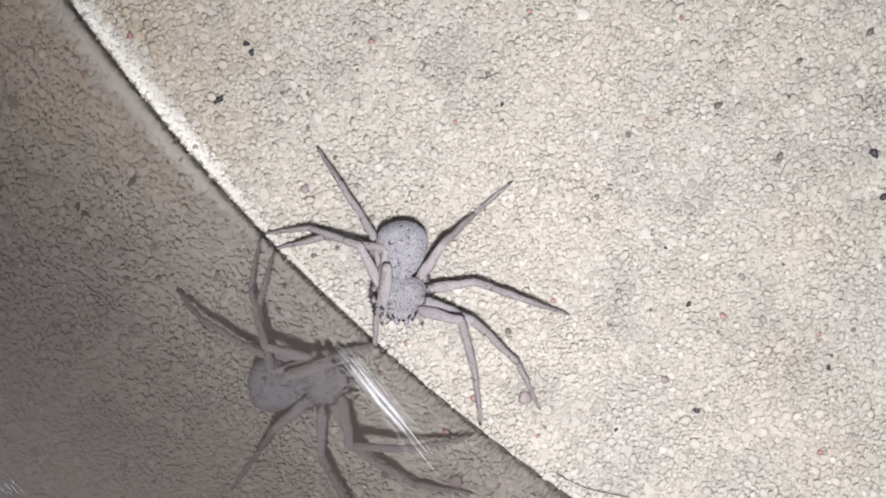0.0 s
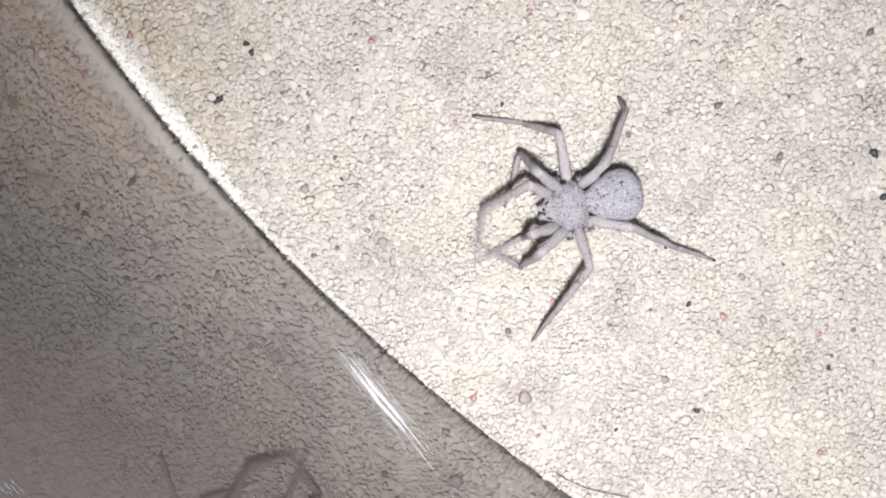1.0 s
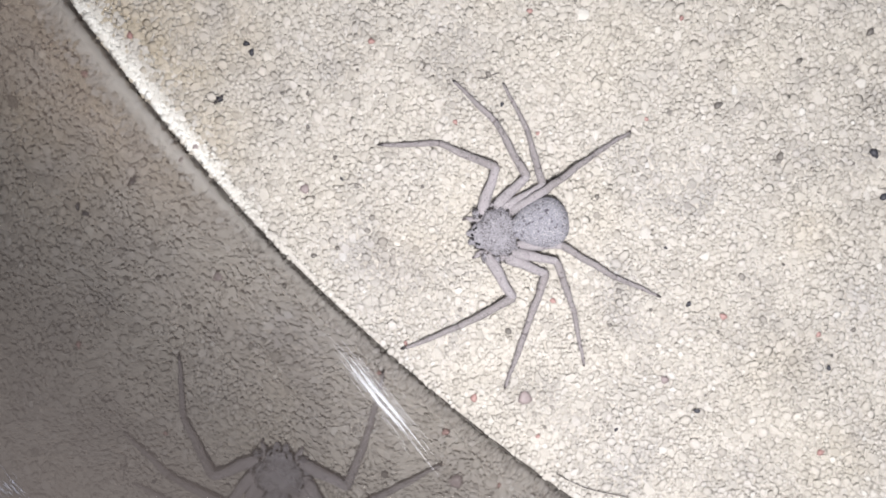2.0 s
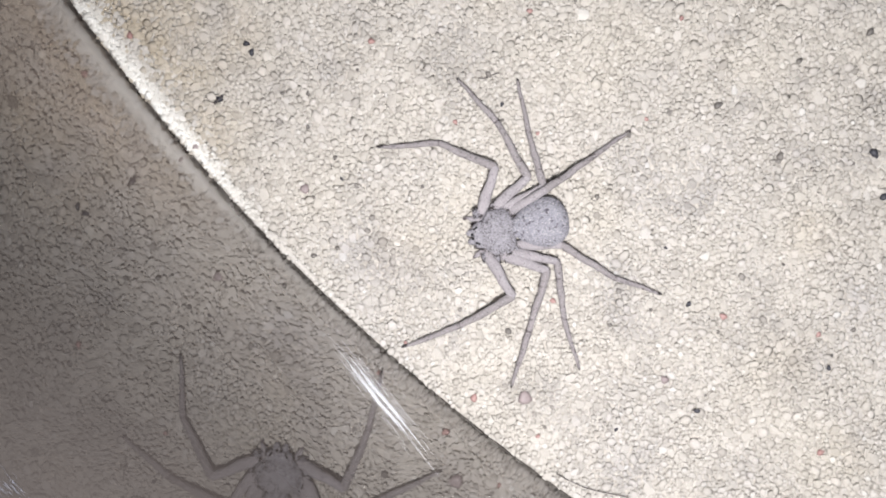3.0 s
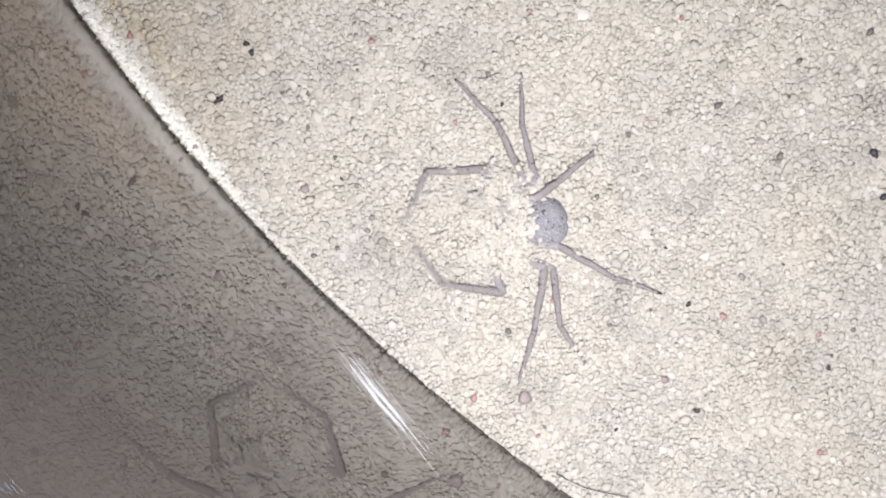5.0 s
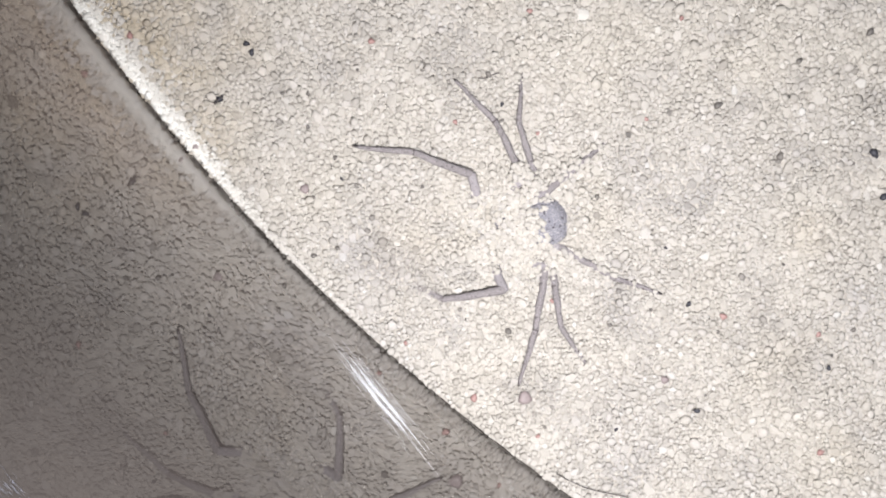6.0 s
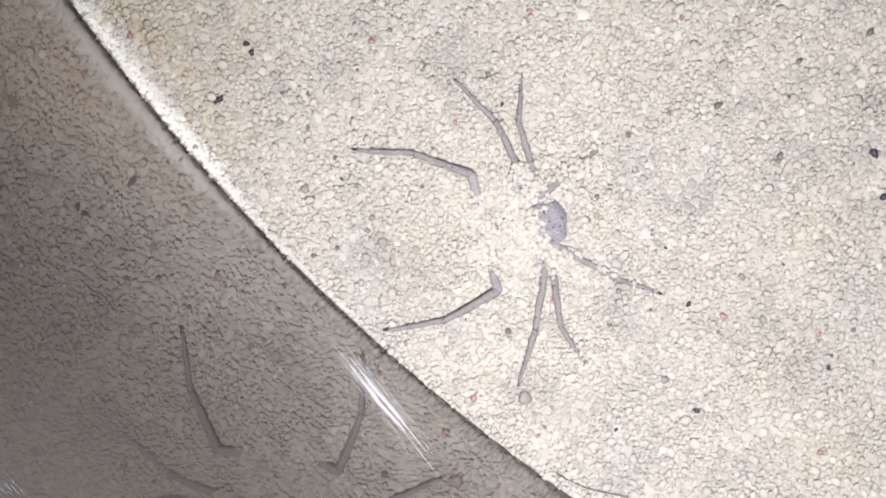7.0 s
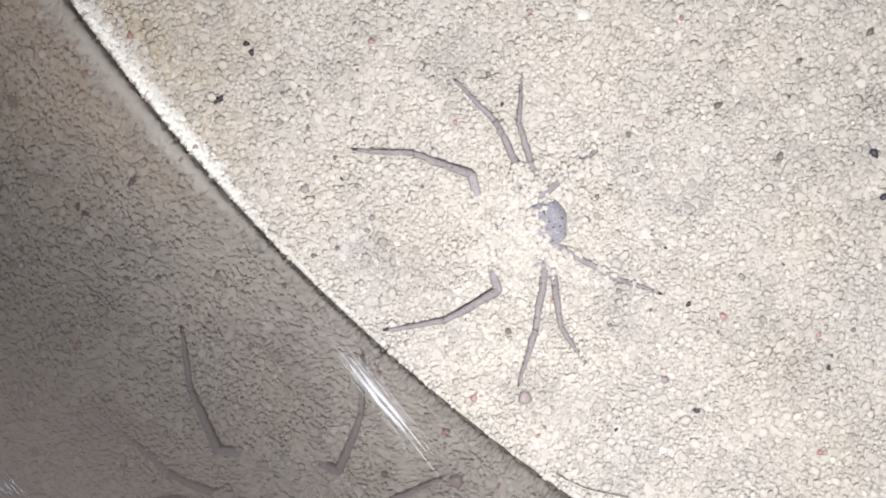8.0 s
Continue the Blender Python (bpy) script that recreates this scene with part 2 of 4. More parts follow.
def grain_cloud(places, radii, rng, flat=0.52):
    """Corners and triangles of many small angular grains, each with a flat, slightly tilted top."""
    n = len(places)
    q = rng.normal(size=(n, 4))
    q /= np.linalg.norm(q, axis=1)[:, None]
    w, x, y, z = q.T
    rot = np.stack([1 - 2 * (y * y + z * z), 2 * (x * y - z * w), 2 * (x * z + y * w), 2 * (x * y + z * w), 1 - 2 * (x * x + z * z),
                    2 * (y * z - x * w), 2 * (x * z - y * w), 2 * (y * z + x * w), 1 - 2 * (x * x + y * y)], 1).reshape(n, 3, 3)
    v = np.einsum("nij,nkj->nki", rot, ICO[None] * (1.04 + rng.uniform(-0.32, 0.32, (n, 12, 1))))
    turn, long = rng.uniform(0, 3.1416, n), rng.uniform(-0.2, 0.42, n)
    c, d = np.cos(turn)[:, None], np.sin(turn)[:, None]
    along = (v[:, :, 0] * c + v[:, :, 1] * d) * long[:, None]
    v[:, :, 0] += along * c
    v[:, :, 1] += along * d
    lean = rng.normal(0, 0.2, (n, 2, 1))
    v[:, :, 2] = np.clip(v[:, :, 2], -0.8, 0.72) * flat + lean[:, 0] * v[:, :, 0] + lean[:, 1] * v[:, :, 1]
    v = v * radii[:, None, None] + places[:, None, :]
    f = ICO_FACES[None] + (12 * np.arange(n))[:, None, None]
    return v.reshape(-1, 3), f.reshape(-1, 3)


def swell(x, y):
    """The gentle rise and fall of the sand, in metres."""
    return 0.00022 * (np.sin(x * 190 + 1.0) * np.cos(y * 230 + 0.4) + 0.6 * np.sin(x * 410 - y * 350)) + 0.0


def lay(spacing, rlow, rhigh, lift, rng, power=1.6):
    xs, ys = np.meshgrid(np.arange(-0.078, 0.078, spacing), np.arange(-0.046, 0.052, spacing))
    x = xs.ravel() + rng.uniform(-0.6, 0.6, xs.size) * spacing
    y = ys.ravel() + rng.uniform(-0.6, 0.6, xs.size) * spacing
    r = rlow + (rhigh - rlow) * rng.uniform(0, 1, x.size) ** power
    coarse = 1.0 + 0.18 * np.clip(np.hypot(x - 0.02, y + 0.005) / 0.05 - 0.6, -0.6, 0.8)
    r = r * coarse
    keep = np.hypot(x - MID.x, y - MID.y) < RAD - 0.0001 - 0.7 * r
    x, y, r = x[keep], y[keep], r[keep]
    z = swell(x, y) + lift - r * 0.5 + rng.normal(0, 0.00011, x.size)
    return np.stack([x, y, z], 1), r


def pack(rng, low, high, kinds, close=0.86, inside=None, first=()):
    """Places and radii of grains that lie side by side in a rectangle: the large ones first, ever smaller ones in the gaps."""
    cell, bins, out = 0.001, {}, []
    for x, y, r in first:
        bins.setdefault((int(x // cell), int(y // cell)), []).append((x, y, r))
        out.append((x, y, r))
    for count, rlow, rhigh in kinds:
        px_, py_ = rng.uniform(low[0], high[0], count), rng.uniform(low[1], high[1], count)
        rs = rlow + (rhigh - rlow) * rng.uniform(0, 1, count) ** 1.3
        rs = rs * (1.0 + 0.16 * np.clip(np.hypot(px_ - 0.02, py_ + 0.005) / 0.05 - 0.6, -0.6, 0.8))
        if inside is not None:
            ok = inside(px_, py_, rs)
            px_, py_, rs = px_[ok], py_[ok], rs[ok]
        for x, y, r in zip(px_.tolist(), py_.tolist(), rs.tolist()):
            i, j = int(x // cell), int(y // cell)
            reach = 2 if r > 0.0005 else 1
            free = True
            for a in range(i - reach, i + reach + 1):
                for b in range(j - reach, j + reach + 1):
                    for u, v, q in bins.get((a, b), ()):
                        if (u - x) ** 2 + (v - y) ** 2 < (close * (q + r)) ** 2:
                            free = False
                            break
                    if not free:
                        break
                if not free:
                    break
            if free:
                bins.setdefault((i, j), []).append((x, y, r))
                out.append((x, y, r))
    return np.array(out)


def in_tub(x, y, r):
    return np.hypot(x - MID.x, y - MID.y) < RAD - 0.8 * r


def brink(rng):
    """The grains that lie along the sand's edge by the wall."""
    out, ang, last = [], math.radians(206), 0.0
    while ang < math.radians(240):
        r = rng.uniform(0.00026, 0.00066)
        ang += 0.92 * (last + r) / RAD
        d = RAD + 0.00042 - 0.75 * r - 0.00055 * rng.uniform(0, 1)
        out.append((MID.x + d * math.cos(ang), MID.y + d * math.sin(ang), r))
        last = r
    return out


KINDS = ((160, 0.00074, 0.00098), (4500, 0.00050, 0.00074), (46000, 0.00033, 0.00050), (90000, 0.00019, 0.00033))
rng = np.random.default_rng(7)
top = pack(rng, (-0.078, -0.046), (0.078, 0.050), KINDS, 0.9, in_tub, brink(rng))
top_z = swell(top[:, 0], top[:, 1]) - 0.3 * top[:, 2] + rng.normal(0, 0.00014, len(top))
low_places, low_radii = lay(0.00074, 0.00024, 0.00042, -0.00036, rng)
gv, gf = grain_cloud(np.concatenate([np.column_stack([top[:, :2], top_z]), low_places]), np.concatenate([top[:, 2], low_radii]), rng)
grains = new("sand_grains", array_mesh("sand_grains", gv, gf, M_SAND))
tagged(grains, "loose coarse cream and pale beige sand grains", "sand", kind="stuff")


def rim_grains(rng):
    """Brightened grains that carry the wall's glare, ever more of them towards its foot."""
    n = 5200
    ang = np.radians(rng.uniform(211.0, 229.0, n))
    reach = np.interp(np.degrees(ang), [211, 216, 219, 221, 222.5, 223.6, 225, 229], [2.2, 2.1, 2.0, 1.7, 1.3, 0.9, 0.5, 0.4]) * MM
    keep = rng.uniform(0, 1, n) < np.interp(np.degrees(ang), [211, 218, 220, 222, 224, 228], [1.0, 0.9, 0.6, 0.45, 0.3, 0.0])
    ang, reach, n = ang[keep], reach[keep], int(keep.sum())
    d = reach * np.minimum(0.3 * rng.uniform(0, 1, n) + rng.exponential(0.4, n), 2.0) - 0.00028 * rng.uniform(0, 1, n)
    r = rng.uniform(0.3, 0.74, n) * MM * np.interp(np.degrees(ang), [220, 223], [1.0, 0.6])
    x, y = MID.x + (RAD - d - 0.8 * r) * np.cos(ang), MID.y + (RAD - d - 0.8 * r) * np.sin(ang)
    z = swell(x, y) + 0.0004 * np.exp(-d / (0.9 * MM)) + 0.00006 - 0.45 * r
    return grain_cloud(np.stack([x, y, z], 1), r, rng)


# grains added to hold the bright strip of light beside the wall
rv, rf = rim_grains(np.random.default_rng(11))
tagged(new("sand_drift", array_mesh("sand_drift", rv, rf, M_GLARE)), "sand grains along the tub wall with reflected light put into their colour", "sand", kind="stuff")


# ---- odd dark, red and grey stones lying among the grains ----
def pebble_mesh(seed, mat):
    r = random.Random(seed)
    bm = bmesh.new()
    bmesh.ops.create_icosphere(bm, subdivisions=2, radius=1)
    ph = [r.uniform(0, 6) for _ in range(6)]
    for v in bm.verts:
        c = v.co.normalized()
        k = 1 + 0.16 * math.sin(3 * c.x + ph[0]) + 0.14 * math.sin(4 * c.y + ph[1]) + 0.1 * math.sin(5 * c.z + ph[2])
        v.co = Vector((c.x * k, c.y * k * 0.8, c.z * k * 0.62))
    return bm


def px(x, y, z=0.0):
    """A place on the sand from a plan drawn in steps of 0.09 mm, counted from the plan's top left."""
    return (x - 784) * 0.00009, (441 - y) * 0.00009, z


def scatter_stones(name, mat, label, group, spots):
    first = None
    for i, (x, y, size) in enumerate(spots):
        gx, gy, _ = px(x, y)
        m = pose(gx, gy, float(swell(gx, gy)) + 0.00012, 0, 0, (i * 77) % 360)
        if first is None:
            bm = pebble_mesh(len(name), mat)
            bmesh.ops.scale(bm, vec=(0.00045,) * 3, verts=bm.verts)
            first = part(name, bm, mat)
            tagged(first, label, "stone", group)
            first.matrix_basis = m
            ob = first
        else:
            ob = copy_thing(first, m)
        ob.scale = (size,) * 3


scatter_stones("dark_stone", M_BLACK, "tiny black stone lying in the pale sand", "dark stones in the sand",
               [(437, 78, 1.2), (446, 93, 1.3), (389, 176, 1.3), (1218, 539, 1.1), (1549, 272, 1.9), (1566, 348, 1.6), (1466, 651, 1.0), (1232, 727, 1.2),
                (888, 186, 0.9), (1177, 439, 0.7), (1090, 760, 0.8), (605, 317, 0.7)])
scatter_stones("grey_stone", M_GREY, "small grey-brown stone lying in the pale sand", "grey stones in the sand",
               [(556, 453, 1.1), (1380, 277, 1.6), (1078, 575, 1.0), (1540, 58, 1.5), (865, 133, 1.3), (1272, 186, 1.6), (545, 166, 0.9), (500, 166, 0.8),
                (545, 226, 1.0), (598, 440, 0.9), (1415, 108, 1.2), (556, 350, 0.8), (1510, 585, 1.0), (1056, 350, 1.0)])
scatter_stones("red_stone", M_RED, "small brick-red stone lying in the pale sand", "red stones in the sand",
               [(658, 74, 1.3), (839, 704, 1.5), (1279, 560, 1.4), (1448, 593, 1.1), (806, 217, 1.0), (1453, 801, 1.4), (230, 63, 1.4), (937, 20, 1.1),
                (1206, 33, 1.0), (979, 533, 1.2), (952, 236, 0.9), (1143, 211, 0.9), (952, 773, 0.9), (718, 608, 0.9)])
scatter_stones("mauve_stone", M_MAUVE, "rounded mauve-grey stone lying in the pale sand", "mauve stones in the sand",
               [(930, 704, 2.7), (540, 334, 1.9), (1175, 672, 1.6), (346, 262, 1.3)])


# ---- fibres ----
def strand(name, label, points, thick):
    cu = bpy.data.curves.new(name, "CURVE")
    cu.dimensions, cu.bevel_depth, cu.bevel_resolution, cu.resolution_u = "3D", thick, 2, 6
    sp = cu.splines.new("NURBS")
    sp.points.add(len(points) - 1)
    for q, (x, y, z) in zip(sp.points, points):
        gx, gy, _ = px(x, y)
        q.co = (gx, gy, float(swell(gx, gy)) + z * MM, 1)
    sp.use_endpoint_u, sp.order_u = True, 3
    cu.materials.append(M_DARK)
    tmp = new(name, cu)
    me = bpy.data.meshes.new_from_object(tmp.evaluated_get(bpy.context.evaluated_depsgraph_get()))
    bpy.data.objects.remove(tmp)
    return tagged(new(name, me), label, "fibre")


strand("hair", "thin dark hair lying on the sand by the wall", [(985, 838, 0.3), (1020, 857, 0.5), (1060, 870, 0.4), (1112, 879, 0.3)], 0.06 * MM)
strand("dry_root", "short crooked dark scrap of dry root on the sand", [(846, 139, 0.15), (858, 141, 0.15), (868, 133, 0.2), (884, 130, 0.1)], 0.07 * MM)
strand("dry_root", "short crooked dark scrap of dry root on the sand", [(380, 184, 0.2), (388, 180, 0.4), (396, 170, 0.3)], 0.2 * MM)


# ---- scratches on the wall: pale ridges carry the torch's glint and a corner glow ----
def wall_spot(x, y, z):
    """The place on the wall's inner face at height z that lies on the line from the eye through the plan place."""
    gx, gy, _ = px(x, y)
    k = (EYE - z) / EYE
    return Vector((gx * k, gy * k, z))


def wall_height(x, y):
    """The height at which the line from the eye to the plan place meets the wall."""
    low, high = 0.0, EYE * 0.95
    for _ in range(40):
        mid = (low + high) / 2
        p = wall_spot(x, y, mid)
        if math.hypot(p.x - MID.x, p.y - MID.y) > WALL + LEAN * mid - 0.000002:
            low = mid
        else:
            high = mid
    return high


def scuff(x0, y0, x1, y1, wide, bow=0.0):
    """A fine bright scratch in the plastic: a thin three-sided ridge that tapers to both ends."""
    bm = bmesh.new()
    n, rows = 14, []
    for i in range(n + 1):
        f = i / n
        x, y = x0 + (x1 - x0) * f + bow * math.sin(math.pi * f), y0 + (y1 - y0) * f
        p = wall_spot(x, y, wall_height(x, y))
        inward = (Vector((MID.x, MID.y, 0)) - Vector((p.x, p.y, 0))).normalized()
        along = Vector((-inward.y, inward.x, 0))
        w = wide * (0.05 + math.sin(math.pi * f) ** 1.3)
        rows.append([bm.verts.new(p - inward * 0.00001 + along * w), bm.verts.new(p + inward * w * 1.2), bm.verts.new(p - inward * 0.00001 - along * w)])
    for a, b in zip(rows, rows[1:]):
        for k in range(3):
            j = (k + 1) % 3
            bm.faces.new((a[k], a[j], b[j], b[k]))
    bmesh.ops.recalc_face_normals(bm, faces=bm.faces)
    return bm


def scratch_bundle(x0, y0, x1, y1, count, rng, middle, spread, sides, wide, mat):
    """Many hair-fine scratches side by side, their glint put into the colour: bright strands in the thick of it, a haze
    of thinner ones about them.
    """
    for i in range(count):
        m = min(0.96, max(0.04, rng.gauss(middle, spread)))
        half = rng.uniform(0.03, 0.14)
        if i % 5 < 2:
            m = 0.5 * (m + middle)
            side, w = rng.choice(sides) + rng.gauss(0, 0.9), rng.uniform(0.5, 1.3) * wide
        else:
            side, w = rng.gauss(0, 7.0), rng.uniform(0.15, 0.4) * wide
        lo, hi = max(0.0, m - half), min(1.0, m + half)
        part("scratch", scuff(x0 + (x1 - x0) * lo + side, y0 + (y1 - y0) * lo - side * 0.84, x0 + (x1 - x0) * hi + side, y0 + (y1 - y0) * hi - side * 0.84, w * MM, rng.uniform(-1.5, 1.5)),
             mat, wall, "hair-fine scratch with glint put into its colour", smooth=False)


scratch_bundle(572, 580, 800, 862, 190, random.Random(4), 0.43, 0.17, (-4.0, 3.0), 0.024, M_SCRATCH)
# these ridges are added to draw the bluish glow in the corner
scratch_bundle(-14, 832, 56, 905, 40, random.Random(9), 0.45, 0.2, (-8.0, -2.0, 4.0, 9.0), 0.01, M_GLOW)


# ---- the spider ----
def egg(profile, width, height, rings=24, sides=32):
    """A closed body along y: profile gives (y, radius), width and height scale it across and up."""
    bm = bmesh.new()
    ys = [p[0] for p in profile]
    rs = [p[1] for p in profile]
    loops = []
    for i in range(rings + 1):
        y = ys[0] + (ys[-1] - ys[0]) * (0.5 - 0.5 * math.cos(math.pi * i / rings))
        r = float(np.interp(y, ys, rs))
        if i in (0, rings):
            loops.append([bm.verts.new((0, y, 0))])
            continue
        loops.append([bm.verts.new((r * width * math.cos(2 * math.pi * k / sides), y, r * height * math.sin(2 * math.pi * k / sides))) for k in range(sides)])
    for a, b in zip(loops, loops[1:]):
        for k in range(sides):
            j = (k + 1) % sides
            if len(a) == 1:
                bm.faces.new((a[0], b[j], b[k]))
            elif len(b) == 1:
                bm.faces.new((a[k], a[j], b[0]))
            else:
                bm.faces.new((a[k], a[j], b[j], b[k]))
    bmesh.ops.recalc_face_normals(bm, faces=bm.faces)
    return bm


def ellipse_profile(y0, y1, r, n=40, lean=0.0):
    out = []
    for i in range(n + 1):
        s = -math.cos(math.pi * i / n)
        out.append(((y0 + y1) / 2 + (y1 - y0) / 2 * s, r * math.sqrt(max(0, 1 - s * s)) * (1 + lean * s)))
    return out


def roughen(bm, amount, scale):
    for v in bm.verts:
        v.co += v.co.normalized() * amount * noise.noise(v.co * scale)


def limb(length, radii):
    """A tapered tube along +x from the joint, with rounded ends."""
    bm = bmesh.new()
    sides, loops = 10, []
    n = len(radii) - 1
    pts = [(-0.6 * radii[0], 0.0), (-0.45 * radii[0], 0.6 * radii[0])]
    pts += [(length * i / n, r) for i, r in enumerate(radii)]
    pts += [(length + 0.4 * radii[-1], 0.6 * radii[-1]), (length + 0.6 * radii[-1], 0.0)]
    for x, r in pts:
        if r == 0:
            loops.append([bm.verts.new((x, 0, 0))])
        else:
            loops.append([bm.verts.new((x, r * math.cos(2 * math.pi * k / sides), r * 1.05 * math.sin(2 * math.pi * k / sides))) for k in range(sides)])
    for a, b in zip(loops, loops[1:]):
        for k in range(sides):
            j = (k + 1) % sides
            if len(a) == 1:
                bm.faces.new((a[0], b[k], b[j]))
            elif len(b) == 1:
                bm.faces.new((a[j], a[k], b[0]))
            else:
                bm.faces.new((a[k], b[k], b[j], a[j]))
    bmesh.ops.recalc_face_normals(bm, faces=bm.faces)
    if len(radii) > 5:
        seed = Vector((length * 4000, radii[1] * 9000, 0))
        for v in bm.verts:
            f = max(0.0, min(1.0, v.co.x / length))
            v.co.y += 0.34 * MM * math.sin(math.pi * f) * noise.noise(Vector((v.co.x * 420, 0, 0)) + seed)
            v.co += Vector((0, v.co.y, v.co.z)).normalized() * 0.11 * MM * noise.noise(v.co * 1900 + seed)
    return bm


def ball(radius, at, squash=(1, 1, 1), detail=2):
    bm = bmesh.new()
    bmesh.ops.create_icosphere(bm, subdivisions=detail, radius=radius)
    for v in bm.verts:
        v.co = Vector((v.co.x * squash[0], v.co.y * squash[1], v.co.z * squash[2])) + Vector(at)
    return bm


def spikes(roots, rng, length, width):
    """Short stiff bristles: roots are (place, direction) pairs."""
    bm = bmesh.new()
    for place, way in roots:
        place, way = Vector(place), Vector(way).normalized()
        way = (way + Vector(rng.normal(0, 0.35, 3))).normalized()
        side = way.orthogonal().normalized()
        other = way.cross(side)
        k = length * rng.uniform(0.6, 1.3)
        base = [bm.verts.new(place + width * (side * math.cos(a) + other * math.sin(a))) for a in (0, 2.1, 4.2)]
        tip = bm.verts.new(place + way * k)
        for i in range(3):
            bm.faces.new((base[i], base[(i + 1) % 3], tip))
    return bm


LEG_LENGTHS = {1: (8.7, 9.7, 9.5), 2: (8.6, 10.0, 9.0), 3: (8.3, 9.2, 8.2), 4: (7.5, 10.0, 7.7)}
HIPS = {1: (2.5, 2.3), 2: (3.1, 0.8), 3: (3.1, -0.8), 4: (2.5, -2.3)}
HIP_Z = -0.8

spider = tagged(new("spider"), "pale mauve-grey sand-dusted crab-like spider on the sand", "spider")
srng = np.random.default_rng(21)

# front body: broad and flat behind, a blunt snout with the eyes in front
prof = [(-4.2 * MM, 0.0), (-4.05 * MM, 1.7 * MM), (-3.4 * MM, 2.9 * MM), (-2.0 * MM, 3.75 * MM), (-0.4 * MM, 3.95 * MM), (1.0 * MM, 3.6 * MM), (2.0 * MM, 2.85 * MM),
        (2.8 * MM, 2.2 * MM), (3.5 * MM, 2.0 * MM), (3.95 * MM, 1.55 * MM), (4.2 * MM, 0.0)]
prof = [(y * (0.94 if y > 0 else 0.72), r) for y, r in prof]
bm = egg(prof, 0.96, 0.54, 44, 72)
for v in bm.verts:
    a = math.atan2(v.co.y + 0.4 * MM, v.co.x)
    k = 1 + 0.045 * math.cos(8 * a + math.pi) * min(1.0, math.hypot(v.co.x, v.co.y) / (3 * MM))
    v.co.x, v.co.y = v.co.x * k, v.co.y * (1 + 0.5 * (k - 1))
for v in bm.verts:
    groove = math.exp(-(v.co.x / (0.5 * MM)) ** 2 - ((v.co.y + 1.0 * MM) / (1.2 * MM)) ** 2)
    if v.co.z > 0:
        v.co.z -= 0.4 * MM * groove
        v.co.z -= 0.18 * MM * (0.5 + 0.5 * math.cos(6 * math.atan2(v.co.y + 1 * MM, v.co.x))) * min(1, math.hypot(v.co.x, v.co.y + MM) / (3 * MM))
roughen(bm, 0.16 * MM, 1100)
roughen(bm, 0.08 * MM, 2600)
back = part("carapace", bm, M_BACK, spider, "grey granular carapace with six dark eyes")
for x, y, z in ((-0.35, 3.9, 0.72), (0.35, 3.9, 0.72), (-1.3, 3.1, 0.95), (-1.1, 3.45, 0.9), (1.3, 3.1, 0.95), (1.1, 3.45, 0.9)):
    part("eye", ball(0.2 * MM, (x * MM, y * MM, z * MM)), M_EYE, back, "shiny black eye")
roots = []
for _ in range(330):
    a, r = srng.uniform(0, 6.283), srng.uniform(0, 1) ** 0.35
    y = -0.2 + r * 4.1 * math.sin(a)
    if y > 2.2:
        continue
    half = float(np.interp(y * MM, [p[0] for p in prof], [p[1] for p in prof])) / MM
    x = 0.92 * half * r * math.cos(a)
    z = 0.58 * math.sqrt(max(0.0, half * half - x * x / 0.92)) - 0.2
    roots.append(((x * MM, y * MM, z * MM), (x * 0.4, y * 0.3 + 0.3, 1.5)))
for _ in range(360):
    a = srng.uniform(0, 6.283) if srng.uniform(0, 1) < 0.4 else (int(srng.uniform(0, 11)) * 0.571 + srng.normal(0, 0.06))
    y = -0.2 + 3.9 * math.sin(a)
    half = 0.97 * float(np.interp(y * MM, [p[0] for p in prof], [p[1] for p in prof])) / MM
    x = math.copysign(half, math.cos(a))
    roots.append(((x * MM, y * MM, srng.uniform(-0.1, 0.5) * MM), (x, 0.5 * y + 0.8, 1.0)))
tagged(part("bristles", spikes(roots, srng, 0.46 * MM, 0.065 * MM), M_DARK, back, "short dark bristles"), kind="stuff")

# hind body: a wide smooth egg
bm = egg(ellipse_profile(-11.4 * MM, -2.1 * MM, 3.8 * MM, 60, -0.34), 1.0, 0.86, 40, 48)
for v in bm.verts:
    v.co.z += 0.6 * MM
roughen(bm, 0.18 * MM, 500)
hind = part("abdomen", bm, M_BELLY, spider, "dusty grey egg-shaped abdomen with small dark dots")
roots = []
for _ in range(260):
    a, s = srng.uniform(-1.2, 1.2), srng.uniform(-0.9, 0.9)
    r = 3.8 * math.sqrt(1 - s * s) * (1 - 0.34 * s)
    roots.append(((r * math.sin(a) * MM, (-6.75 + 4.65 * s) * MM, (0.86 * r * math.cos(a) + 0.55) * MM), (math.sin(a), -0.4 + 0.6 * s, math.cos(a))))
tagged(part("bristles", spikes(roots, srng, 0.3 * MM, 0.05 * MM), M_DARK, hind, "short dark bristles"), kind="stuff")
part("waist", ball(1.3 * MM, (0, -2.7 * MM, 0.1 * MM), (1, 1, 0.8)), M_BACK, spider)

